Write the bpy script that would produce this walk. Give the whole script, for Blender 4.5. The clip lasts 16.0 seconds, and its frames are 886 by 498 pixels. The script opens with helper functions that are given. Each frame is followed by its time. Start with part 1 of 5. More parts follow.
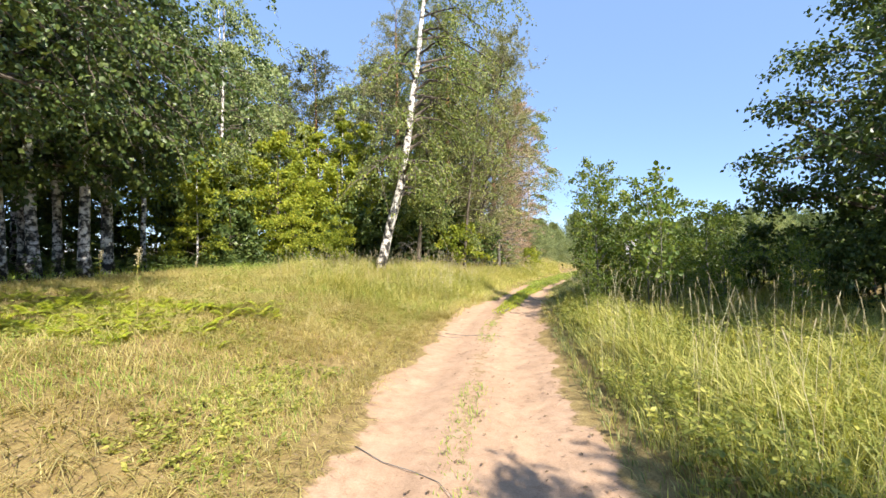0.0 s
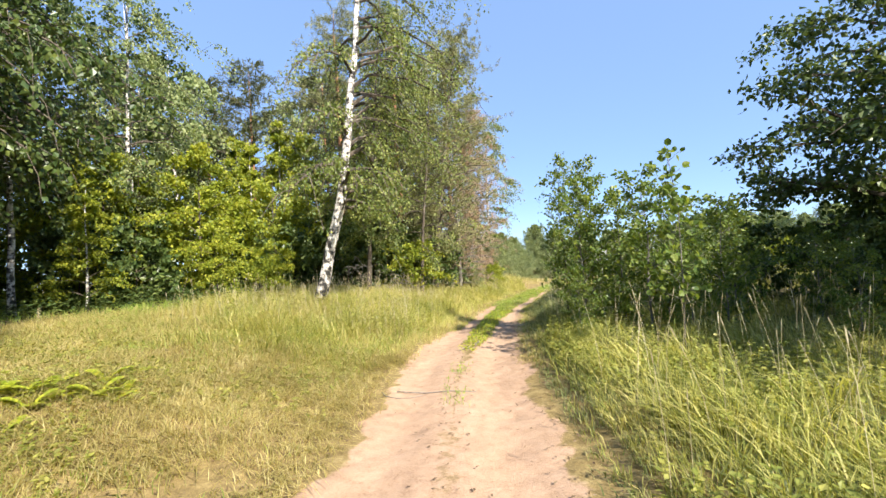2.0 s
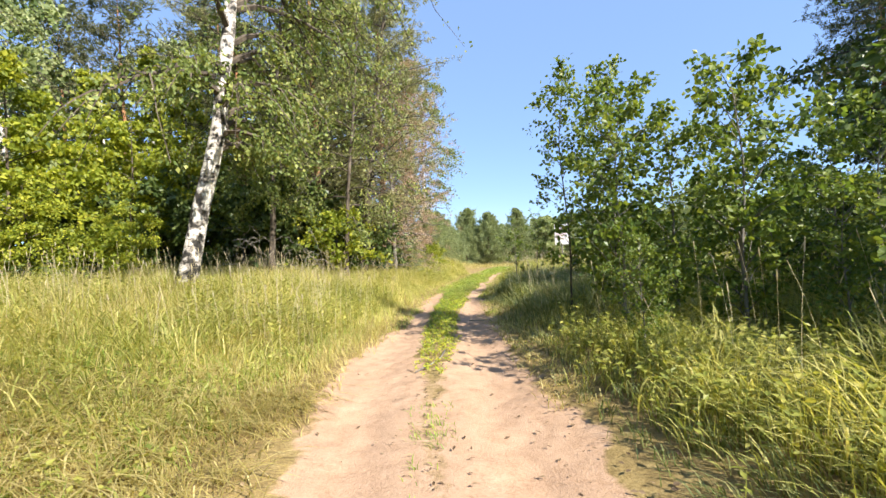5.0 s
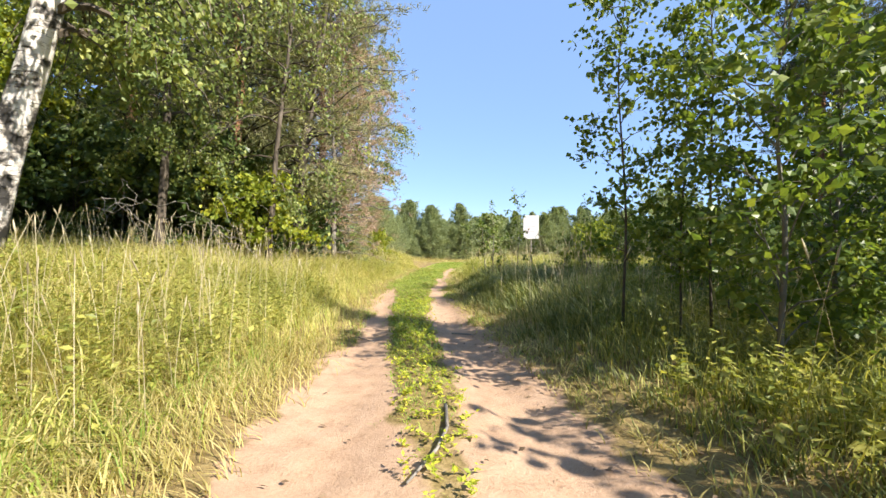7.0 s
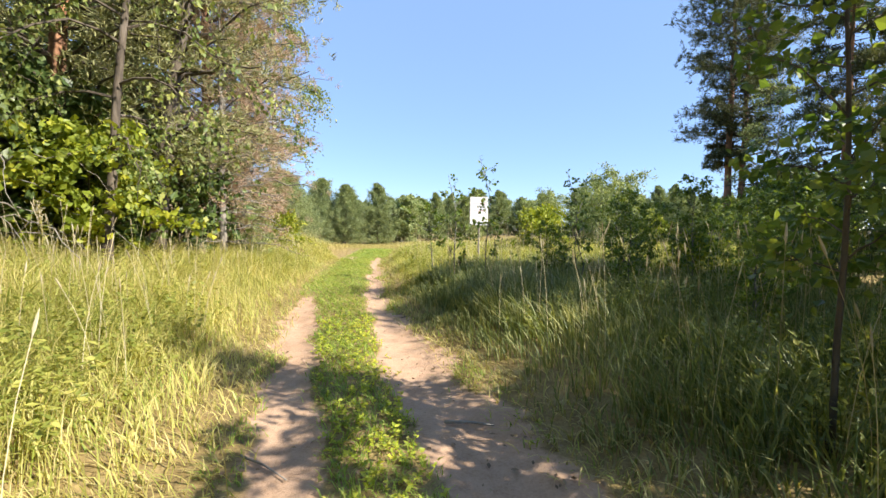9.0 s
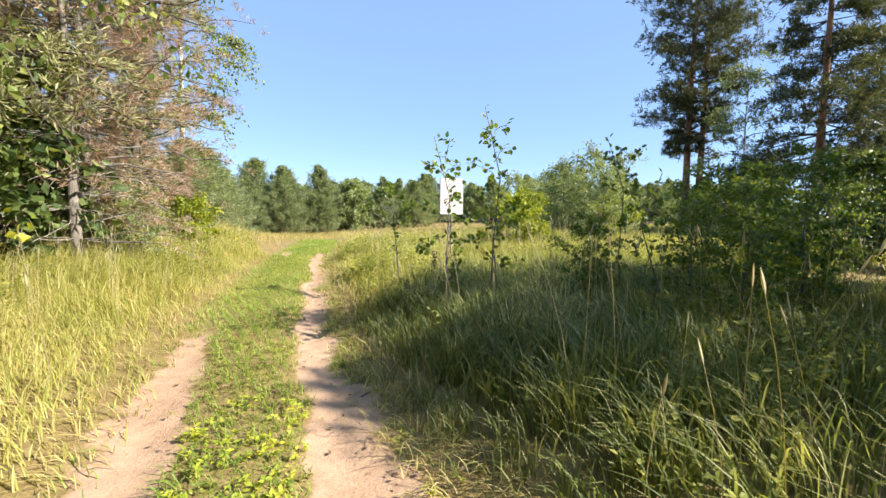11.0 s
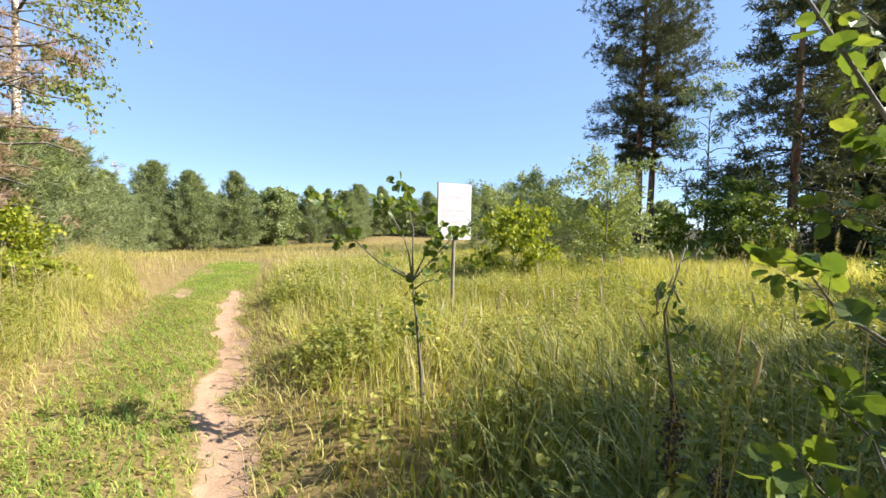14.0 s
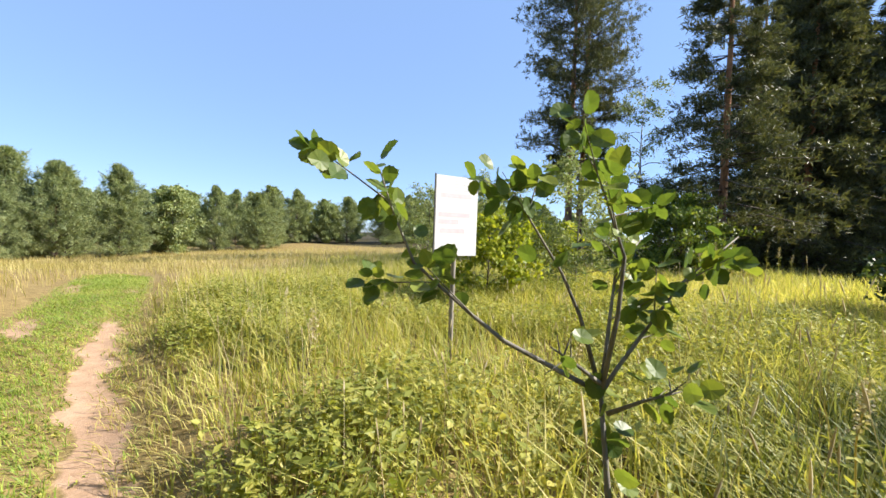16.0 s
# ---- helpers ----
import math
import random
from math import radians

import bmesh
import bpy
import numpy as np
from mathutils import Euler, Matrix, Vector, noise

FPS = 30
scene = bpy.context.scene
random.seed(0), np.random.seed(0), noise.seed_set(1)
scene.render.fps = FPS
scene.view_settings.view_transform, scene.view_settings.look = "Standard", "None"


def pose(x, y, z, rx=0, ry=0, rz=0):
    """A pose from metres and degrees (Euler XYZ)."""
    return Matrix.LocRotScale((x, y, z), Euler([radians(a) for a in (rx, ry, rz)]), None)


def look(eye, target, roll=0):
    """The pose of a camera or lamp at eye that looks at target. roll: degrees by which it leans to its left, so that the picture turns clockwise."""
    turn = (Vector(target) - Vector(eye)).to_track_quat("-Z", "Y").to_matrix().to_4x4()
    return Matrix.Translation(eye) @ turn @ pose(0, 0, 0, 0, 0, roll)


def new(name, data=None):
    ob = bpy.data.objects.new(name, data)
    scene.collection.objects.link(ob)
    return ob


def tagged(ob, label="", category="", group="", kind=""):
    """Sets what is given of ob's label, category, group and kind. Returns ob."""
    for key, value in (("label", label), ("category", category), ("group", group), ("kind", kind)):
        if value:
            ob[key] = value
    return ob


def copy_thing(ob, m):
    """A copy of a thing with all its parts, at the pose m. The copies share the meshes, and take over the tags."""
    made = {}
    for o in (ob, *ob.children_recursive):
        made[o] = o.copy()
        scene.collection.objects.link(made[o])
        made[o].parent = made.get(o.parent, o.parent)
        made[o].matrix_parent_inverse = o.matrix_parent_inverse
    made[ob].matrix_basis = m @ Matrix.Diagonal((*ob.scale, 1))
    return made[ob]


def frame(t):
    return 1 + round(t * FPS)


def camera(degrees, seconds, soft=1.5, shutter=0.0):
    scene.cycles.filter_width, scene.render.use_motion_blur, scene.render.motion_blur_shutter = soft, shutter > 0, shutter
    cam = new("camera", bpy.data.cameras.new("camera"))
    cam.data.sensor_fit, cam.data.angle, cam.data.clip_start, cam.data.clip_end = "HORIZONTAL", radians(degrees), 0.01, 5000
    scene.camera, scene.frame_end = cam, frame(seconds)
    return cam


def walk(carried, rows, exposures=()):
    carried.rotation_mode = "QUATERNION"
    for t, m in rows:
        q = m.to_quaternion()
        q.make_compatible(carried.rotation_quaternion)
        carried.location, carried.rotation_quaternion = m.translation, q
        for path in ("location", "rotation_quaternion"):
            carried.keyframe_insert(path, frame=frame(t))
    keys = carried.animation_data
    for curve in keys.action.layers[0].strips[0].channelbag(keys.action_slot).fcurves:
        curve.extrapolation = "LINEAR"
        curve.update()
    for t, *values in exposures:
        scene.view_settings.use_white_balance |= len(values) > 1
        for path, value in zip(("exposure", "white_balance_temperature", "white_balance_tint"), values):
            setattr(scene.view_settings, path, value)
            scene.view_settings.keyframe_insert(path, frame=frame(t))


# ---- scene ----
cam = camera(91.8, 16.0)
PATH = [
    (0, (1.137, -0.599, 1.741), (0.84, 1.379, 1.729), -0.6),
    (0.5, (1.106, -0.055, 1.73), (0.844, 1.928, 1.725), -1.2),
    (1, (1.097, 0.564, 1.766), (0.885, 2.553, 1.794), -2.1),
    (1.5, (1.034, 1.106, 1.793), (0.875, 3.099, 1.849), -3.1),
    (2, (0.995, 1.756, 1.756), (0.892, 3.752, 1.829), -3.7),
    (2.5, (0.925, 2.402, 1.73), (0.878, 4.401, 1.803), -3.9),
    (3, (0.91, 3.1, 1.668), (0.926, 5.099, 1.726), -3.6),
    (3.5, (0.862, 3.763, 1.636), (0.939, 5.761, 1.667), -3.1),
    (4, (0.763, 4.412, 1.584), (0.9, 6.407, 1.591), -3.0),
    (4.2, (0.721, 4.683, 1.536), (0.877, 6.677, 1.533), -3.2),
    (6.3, (0.392, 7.455, 1.178), (0.817, 9.409, 1.188), -1.5),
    (6.5, (0.395, 7.764, 1.16), (0.854, 9.711, 1.156), -1.1),
    (7, (0.378, 8.522, 1.119), (0.915, 10.449, 1.091), 0.0),
    (7.5, (0.377, 9.251, 1.135), (0.998, 11.151, 1.075), 0.5),
    (8, (0.444, 9.99, 1.175), (1.152, 11.859, 1.097), 0.6),
    (8.5, (0.537, 10.652, 1.231), (1.347, 12.479, 1.138), 0.6),
    (9, (0.69, 11.328, 1.248), (1.6, 13.105, 1.137), 0.4),
    (9.2, (0.768, 11.587, 1.258), (1.706, 13.349, 1.132), 0.0),
    (11.3, (1.71, 14.297, 1.353), (2.859, 15.925, 1.176), 0.9),
    (11.5, (1.753, 14.496, 1.39), (2.915, 16.114, 1.211), 1.0),
    (12, (1.894, 15.089, 1.441), (3.089, 16.683, 1.267), 1.0),
    (12.5, (2.12, 15.737, 1.453), (3.348, 17.307, 1.295), 1.1),
    (13, (2.27, 16.214, 1.472), (3.545, 17.748, 1.328), 1.0),
    (13.5, (2.505, 16.821, 1.496), (3.837, 18.308, 1.367), 1.1),
    (14, (2.782, 17.454, 1.469), (4.174, 18.885, 1.356), 1.0),
    (14.5, (3.008, 17.999, 1.465), (4.464, 19.366, 1.365), 1.1),
    (15, (3.264, 18.467, 1.445), (4.779, 19.77, 1.364), 1.2),
    (15.5, (3.403, 18.948, 1.528), (4.981, 20.174, 1.44), 1.5),
    (16, (3.531, 19.364, 1.468), (5.174, 20.502, 1.401), 2.0),
]
walk(cam, [(t, look(eye, target, roll)) for t, eye, target, roll in PATH], exposures=[(0, 1.34), (9, 1.36), (12, 1.37), (16, 1.25)])

# ---- world, sun ----
SUN_AZ = math.atan2(0.62, -0.78)          # clockwise from +y
SUN_EL = radians(38)
world = bpy.data.worlds.new("world")
scene.world = world
world.use_nodes = True
wn = world.node_tree.nodes
wl = world.node_tree.links
sky = wn.new("ShaderNodeTexSky")
sky.sky_type = "NISHITA"
sky.sun_disc = False
sky.sun_elevation = SUN_EL
sky.sun_rotation = SUN_AZ
sky.air_density = 0.85
sky.dust_density = 0.0
sky.ozone_density = 3.5
sky.altitude = 600
wn["Background"].inputs["Strength"].default_value = 0.1
haze = wn.new("ShaderNodeMixRGB")          # even summer haze over the clear-sky model
haze.inputs["Fac"].default_value = 0.6
haze.inputs["Color2"].default_value = (1.75, 2.75, 4.9, 1)
wl.new(sky.outputs["Color"], haze.inputs["Color1"])
wl.new(haze.outputs["Color"], wn["Background"].inputs["Color"])
sun_data = bpy.data.lights.new("sun", "SUN")
sun_data.energy = 5.0
sun_data.angle = radians(0.55)
sun_data.color = (1.0, 0.93, 0.82)
sun = new("sun", sun_data)
to_sun = Vector((math.sin(SUN_AZ) * math.cos(SUN_EL), math.cos(SUN_AZ) * math.cos(SUN_EL), math.sin(SUN_EL)))
sun.matrix_world = look(to_sun * 60, (0, 0, 0))


# ---- materials ----
def material(name):
    mat = bpy.data.materials.new(name)
    mat.use_nodes = True
    nt = mat.node_tree
    return mat, nt.nodes, nt.links, nt.nodes["Principled BSDF"]


def ramp(nodes, stops):
    r = nodes.new("ShaderNodeValToRGB")
    els = r.color_ramp.elements
    while len(els) < len(stops):
        els.new(0.5)
    for e, (p, c) in zip(els, stops):
        e.position, e.color = p, (*c, 1)
    return r


def noise_tex(nodes, links, scale, detail=4.0, rough=0.6, vector=None, stretch=None):
    n = nodes.new("ShaderNodeTexNoise")
    n.inputs["Scale"].default_value = scale
    n.inputs["Detail"].default_value = detail
    n.inputs["Roughness"].default_value = rough
    if vector is not None:
        if stretch:
            m = nodes.new("ShaderNodeMapping")
            m.inputs["Scale"].default_value = stretch
            links.new(vector, m.inputs["Vector"])
            vector = m.outputs["Vector"]
        links.new(vector, n.inputs["Vector"])
    return n


def bump(nodes, links, height, bsdf, strength=0.4, distance=0.02):
    b = nodes.new("ShaderNodeBump")
    b.inputs["Strength"].default_value = strength
    b.inputs["Distance"].default_value = distance
    links.new(height, b.inputs["Height"])
    links.new(b.outputs["Normal"], bsdf.inputs["Normal"])


def leaf_material(name, stops, through_light=0.35, rough=0.5, patch=0.35):
    """Leaves: colour varies leaf by leaf and from patch to patch; light passes through."""
    mat, nodes, links, bsdf = material(name)
    geo = nodes.new("ShaderNodeNewGeometry")
    tex = nodes.new("ShaderNodeTexCoord")
    big = noise_tex(nodes, links, 0.9, 2.0, 0.5, tex.outputs["Object"])
    mix = nodes.new("ShaderNodeMath")
    mix.operation = "MULTIPLY_ADD"
    links.new(big.outputs["Fac"], mix.inputs[0])
    mix.inputs[1].default_value = patch * 2
    sub = nodes.new("ShaderNodeMath")
    sub.operation = "MULTIPLY_ADD"
    links.new(geo.outputs["Random Per Island"], sub.inputs[0])
    sub.inputs[1].default_value = 1.0 - patch
    sub.inputs[2].default_value = -patch * 0.5
    links.new(sub.outputs[0], mix.inputs[2])
    col = ramp(nodes, stops)
    links.new(mix.outputs[0], col.inputs["Fac"])
    links.new(col.outputs["Color"], bsdf.inputs["Base Color"])
    bsdf.inputs["Roughness"].default_value = rough
    bsdf.inputs["Specular IOR Level"].default_value = 0.35
    trans = nodes.new("ShaderNodeBsdfTranslucent")
    hue = nodes.new("ShaderNodeMixRGB")
    hue.blend_type = "MULTIPLY"
    hue.inputs["Fac"].default_value = 1.0
    hue.inputs["Color2"].default_value = (1.5, 1.45, 0.7, 1)
    links.new(col.outputs["Color"], hue.inputs["Color1"])
    links.new(hue.outputs["Color"], trans.inputs["Color"])
    ms = nodes.new("ShaderNodeMixShader")
    ms.inputs["Fac"].default_value = through_light
    links.new(bsdf.outputs["BSDF"], ms.inputs[1])
    links.new(trans.outputs["BSDF"], ms.inputs[2])
    links.new(ms.outputs["Shader"], nodes["Material Output"].inputs["Surface"])
    return mat


def bark_material(name, dark, mid, light, scale=6.0, stretch=(1, 1, 0.25), strength=0.7):
    mat, nodes, links, bsdf = material(name)
    tex = nodes.new("ShaderNodeTexCoord")
    n = noise_tex(nodes, links, scale, 6.0, 0.65, tex.outputs["Object"], stretch)
    col = ramp(nodes, [(0.3, dark), (0.5, mid), (0.72, light)])
    links.new(n.outputs["Fac"], col.inputs["Fac"])
    links.new(col.outputs["Color"], bsdf.inputs["Base Color"])
    bsdf.inputs["Roughness"].default_value = 0.9
    bump(nodes, links, n.outputs["Fac"], bsdf, strength, 0.03)
    return mat


def birch_bark():
    mat, nodes, links, bsdf = material("birch_bark")
    tex = nodes.new("ShaderNodeTexCoord")
    bands = noise_tex(nodes, links, 3.2, 5.0, 0.6, tex.outputs["Object"], (1.6, 1.6, 1.5))
    marks = noise_tex(nodes, links, 7.0, 3.0, 0.55, tex.outputs["Object"], (0.8, 0.8, 4.0))
    sep = nodes.new("ShaderNodeSeparateXYZ")
    links.new(tex.outputs["Object"], sep.inputs["Vector"])
    low = nodes.new("ShaderNodeMapRange")      # old, cracked bark near the foot
    low.inputs["From Min"].default_value = 0.0
    low.inputs["From Max"].default_value = 2.6
    low.inputs["To Min"].default_value = 0.09
    low.inputs["To Max"].default_value = 0.0
    links.new(sep.outputs["Z"], low.inputs["Value"])
    a = nodes.new("ShaderNodeMath")
    a.operation = "SUBTRACT"
    links.new(bands.outputs["Fac"], a.inputs[0])
    links.new(low.outputs["Result"], a.inputs[1])
    c1 = ramp(nodes, [(0.4, (0.03, 0.027, 0.024)), (0.46, (0.3, 0.27, 0.24)), (0.53, (0.72, 0.68, 0.63))])
    links.new(a.outputs[0], c1.inputs["Fac"])
    c2 = ramp(nodes, [(0.36, (0.18, 0.16, 0.14)), (0.42, (1, 1, 1)), (0.8, (0.95, 0.93, 0.9))])
    links.new(marks.outputs["Fac"], c2.inputs["Fac"])
    mul = nodes.new("ShaderNodeMixRGB")
    mul.blend_type = "MULTIPLY"
    mul.inputs["Fac"].default_value = 1.0
    links.new(c1.outputs["Color"], mul.inputs["Color1"])
    links.new(c2.outputs["Color"], mul.inputs["Color2"])
    links.new(mul.outputs["Color"], bsdf.inputs["Base Color"])
    bsdf.inputs["Roughness"].default_value = 0.75
    bump(nodes, links, a.outputs[0], bsdf, 0.6, 0.03)
    return mat


def pine_bark():
    """Grey-brown plates below, thin orange bark higher up."""
    mat, nodes, links, bsdf = material("pine_bark")
    tex = nodes.new("ShaderNodeTexCoord")
    n = noise_tex(nodes, links, 5.0, 6.0, 0.65, tex.outputs["Object"], (1.5, 1.5, 0.5))
    sep = nodes.new("ShaderNodeSeparateXYZ")
    links.new(tex.outputs["Object"], sep.inputs["Vector"])
    up = nodes.new("ShaderNodeMapRange")
    up.inputs["From Min"].default_value = 2.0
    up.inputs["From Max"].default_value = 4.5
    links.new(sep.outputs["Z"], up.inputs["Value"])
    c1 = ramp(nodes, [(0.32, (0.035, 0.027, 0.022)), (0.5, (0.13, 0.09, 0.065)), (0.7, (0.24, 0.18, 0.14))])
    c2 = ramp(nodes, [(0.32, (0.12, 0.055, 0.03)), (0.5, (0.34, 0.16, 0.075)), (0.7, (0.48, 0.27, 0.15))])
    links.new(n.outputs["Fac"], c1.inputs["Fac"])
    links.new(n.outputs["Fac"], c2.inputs["Fac"])
    mix = nodes.new("ShaderNodeMixRGB")
    links.new(up.outputs["Result"], mix.inputs["Fac"])
    links.new(c1.outputs["Color"], mix.inputs["Color1"])
    links.new(c2.outputs["Color"], mix.inputs["Color2"])
    links.new(mix.outputs["Color"], bsdf.inputs["Base Color"])
    bsdf.inputs["Roughness"].default_value = 0.9
    bump(nodes, links, n.outputs["Fac"], bsdf, 0.8, 0.03)
    return mat


def plain(name, colour, rough=0.7, var=0.15, scale=30.0):
    mat, nodes, links, bsdf = material(name)
    tex = nodes.new("ShaderNodeTexCoord")
    n = noise_tex(nodes, links, scale, 4.0, 0.6, tex.outputs["Object"])
    c = ramp(nodes, [(0.3, tuple(v * (1 - var) for v in colour)), (0.7, tuple(min(1, v * (1 + var)) for v in colour))])
    links.new(n.outputs["Fac"], c.inputs["Fac"])
    links.new(c.outputs["Color"], bsdf.inputs["Base Color"])
    bsdf.inputs["Roughness"].default_value = rough
    return mat


def ground_material():
    """Pale trodden sand, thatch of dry grass and dark forest soil, by the zones of the ground."""
    mat, nodes, links, bsdf = material("ground_soil")
    tex = nodes.new("ShaderNodeTexCoord")
    pos = tex.outputs["Object"]
    fine = noise_tex(nodes, links, 55.0, 5.0, 0.7, pos)
    mid = noise_tex(nodes, links, 7.0, 5.0, 0.65, pos)
    wide = noise_tex(nodes, links, 0.8, 4.0, 0.6, pos)
    sand = ramp(nodes, [(0.28, (0.27, 0.17, 0.105)), (0.5, (0.44, 0.295, 0.195)), (0.72, (0.54, 0.38, 0.265))])
    blend = nodes.new("ShaderNodeMixRGB")
    blend.inputs["Fac"].default_value = 0.5
    links.new(mid.outputs["Fac"], blend.inputs["Color1"])
    links.new(fine.outputs["Fac"], blend.inputs["Color2"])
    links.new(blend.outputs["Color"], sand.inputs["Fac"])
    thatch = ramp(nodes, [(0.3, (0.09, 0.065, 0.03)), (0.5, (0.26, 0.19, 0.08)), (0.7, (0.42, 0.33, 0.15))])
    links.new(blend.outputs["Color"], thatch.inputs["Fac"])
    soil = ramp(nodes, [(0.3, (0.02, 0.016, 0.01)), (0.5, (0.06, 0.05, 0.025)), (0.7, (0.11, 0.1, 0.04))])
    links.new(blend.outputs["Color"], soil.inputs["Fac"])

    def zone(name, amount):
        at = nodes.new("ShaderNodeAttribute")
        at.attribute_name = name
        add = nodes.new("ShaderNodeMath")
        add.operation = "MULTIPLY_ADD"
        links.new(mid.outputs["Fac"], add.inputs[0])
        add.inputs[1].default_value = amount
        links.new(at.outputs["Fac"], add.inputs[2])
        r = nodes.new("ShaderNodeMapRange")
        r.inputs["From Min"].default_value = 0.38 + amount * 0.5
        r.inputs["From Max"].default_value = 0.62 + amount * 0.5
        links.new(add.outputs[0], r.inputs["Value"])
        return r.outputs["Result"]

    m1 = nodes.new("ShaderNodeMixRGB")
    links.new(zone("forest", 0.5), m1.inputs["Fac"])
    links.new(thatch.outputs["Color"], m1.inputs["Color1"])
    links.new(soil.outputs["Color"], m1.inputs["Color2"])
    m2 = nodes.new("ShaderNodeMixRGB")
    links.new(zone("sand", 0.75), m2.inputs["Fac"])
    links.new(m1.outputs["Color"], m2.inputs["Color1"])
    links.new(sand.outputs["Color"], m2.inputs["Color2"])
    tone = nodes.new("ShaderNodeMixRGB")
    tone.blend_type = "MULTIPLY"
    tone.inputs["Fac"].default_value = 0.5
    wr = ramp(nodes, [(0.35, (0.78, 0.74, 0.7)), (0.65, (1, 1, 1))])
    links.new(wide.outputs["Fac"], wr.inputs["Fac"])
    links.new(m2.outputs["Color"], tone.inputs["Color1"])
    links.new(wr.outputs["Color"], tone.inputs["Color2"])
    links.new(tone.outputs["Color"], bsdf.inputs["Base Color"])
    bsdf.inputs["Roughness"].default_value = 0.95
    bsdf.inputs["Specular IOR Level"].default_value = 0.12
    bump(nodes, links, blend.outputs["Color"], bsdf, 0.6, 0.03)
    return mat


GROUND = ground_material()
BIRCH_BARK = birch_bark()
PINE_BARK = pine_bark()
BROWN_BARK = bark_material("brown_bark", (0.03, 0.024, 0.018), (0.09, 0.07, 0.05), (0.17, 0.14, 0.11), 9.0)
GREY_BARK = bark_material("grey_bark", (0.06, 0.055, 0.045), (0.16, 0.145, 0.12), (0.28, 0.26, 0.22), 9.0)
DEAD_WOOD = bark_material("dead_wood", (0.09, 0.075, 0.06), (0.2, 0.175, 0.145), (0.34, 0.31, 0.27), 12.0)
LEAF_BIRCH = leaf_material("birch_leaf", [(0.05, (0.081, 0.128, 0.034)), (0.5, (0.181, 0.226, 0.061)), (0.95, (0.362, 0.362, 0.098))])
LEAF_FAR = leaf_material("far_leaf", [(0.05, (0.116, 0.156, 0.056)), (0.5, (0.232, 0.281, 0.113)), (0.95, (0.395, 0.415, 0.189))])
LEAF_BRIGHT = leaf_material("bright_leaf", [(0.05, (0.117, 0.165, 0.020)), (0.5, (0.253, 0.297, 0.033)), (0.95, (0.485, 0.462, 0.050))], 0.42)
LEAF_OAK = leaf_material("oak_leaf", [(0.05, (0.036, 0.066, 0.02)), (0.5, (0.074, 0.112, 0.03)), (0.95, (0.157, 0.187, 0.045))], 0.25, 0.4)
LEAF_ASPEN = leaf_material("aspen_leaf", [(0.05, (0.06, 0.105, 0.024)), (0.5, (0.125, 0.18, 0.036)), (0.95, (0.27, 0.3, 0.055))], 0.42, 0.42)
NEEDLE = leaf_material("pine_needle", [(0.05, (0.04, 0.052, 0.028)), (0.5, (0.085, 0.096, 0.042)), (0.95, (0.18, 0.172, 0.07))], 0.25)
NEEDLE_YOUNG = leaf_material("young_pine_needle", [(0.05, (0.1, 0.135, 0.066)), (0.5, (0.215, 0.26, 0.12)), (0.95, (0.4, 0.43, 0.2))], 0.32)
NEEDLE_OLD = leaf_material("dusty_pine_needle", [(0.05, (0.105, 0.12, 0.050)), (0.5, (0.225, 0.225, 0.096)), (0.95, (0.40, 0.38, 0.17))], 0.2)
NEEDLE_DEAD = leaf_material("dead_needle", [(0.05, (0.21, 0.125, 0.085)), (0.5, (0.4, 0.275, 0.195)), (0.95, (0.54, 0.42, 0.32))], 0.3)
GRASS_DRY = leaf_material("dry_grass", [(0.05, (0.205, 0.185, 0.054)), (0.45, (0.39, 0.33, 0.115)), (0.95, (0.59, 0.51, 0.26))], 0.4, 0.6)
GRASS_MIX = leaf_material("meadow_grass", [(0.05, (0.165, 0.21, 0.04)), (0.5, (0.385, 0.38, 0.1)), (0.95, (0.68, 0.59, 0.26))], 0.4, 0.6)
GRASS_GREEN = leaf_material("green_grass", [(0.05, (0.125, 0.2, 0.036)), (0.5, (0.245, 0.35, 0.058)), (0.95, (0.47, 0.49, 0.12))], 0.4, 0.55)
# darker than the other greens: shade is put into this grass colour
GRASS_SHADED = leaf_material("shade_toned_grass", [(0.05, (0.075, 0.105, 0.036)), (0.5, (0.175, 0.205, 0.066)), (0.95, (0.46, 0.43, 0.19))], 0.35, 0.5)
WEED = leaf_material("weed_leaf", [(0.05, (0.125, 0.16, 0.03)), (0.5, (0.275, 0.295, 0.06)), (0.95, (0.52, 0.47, 0.13))], 0.4, 0.5)
FERN = leaf_material("fern_leaf", [(0.05, (0.212, 0.279, 0.028)), (0.5, (0.401, 0.447, 0.047)), (0.95, (0.708, 0.634, 0.093))], 0.42, 0.5)
LITTER = leaf_material("dead_leaf", [(0.05, (0.07, 0.045, 0.025)), (0.5, (0.18, 0.12, 0.07)), (0.95, (0.36, 0.27, 0.17))], 0.15, 0.7)
SEED_DARK = leaf_material("withered_seed_head", [(0.05, (0.03, 0.022, 0.015)), (0.5, (0.06, 0.045, 0.03)), (0.95, (0.12, 0.09, 0.06))], 0.1, 0.7)
SEED = leaf_material("seed_head", [(0.05, (0.3, 0.25, 0.15)), (0.5, (0.48, 0.41, 0.27)), (0.95, (0.66, 0.6, 0.44))], 0.3, 0.7)
BOARD_WHITE = plain("board_white", (0.7, 0.69, 0.7), 0.45, 0.04, 8.0)
BOARD_EDGE = plain("board_edge", (0.12, 0.12, 0.12), 0.6)
INK = plain("faded_ink", (0.5, 0.5, 0.56), 0.6)
PINK = plain("faded_pink_print", (0.72, 0.53, 0.57), 0.55, 0.08, 20)
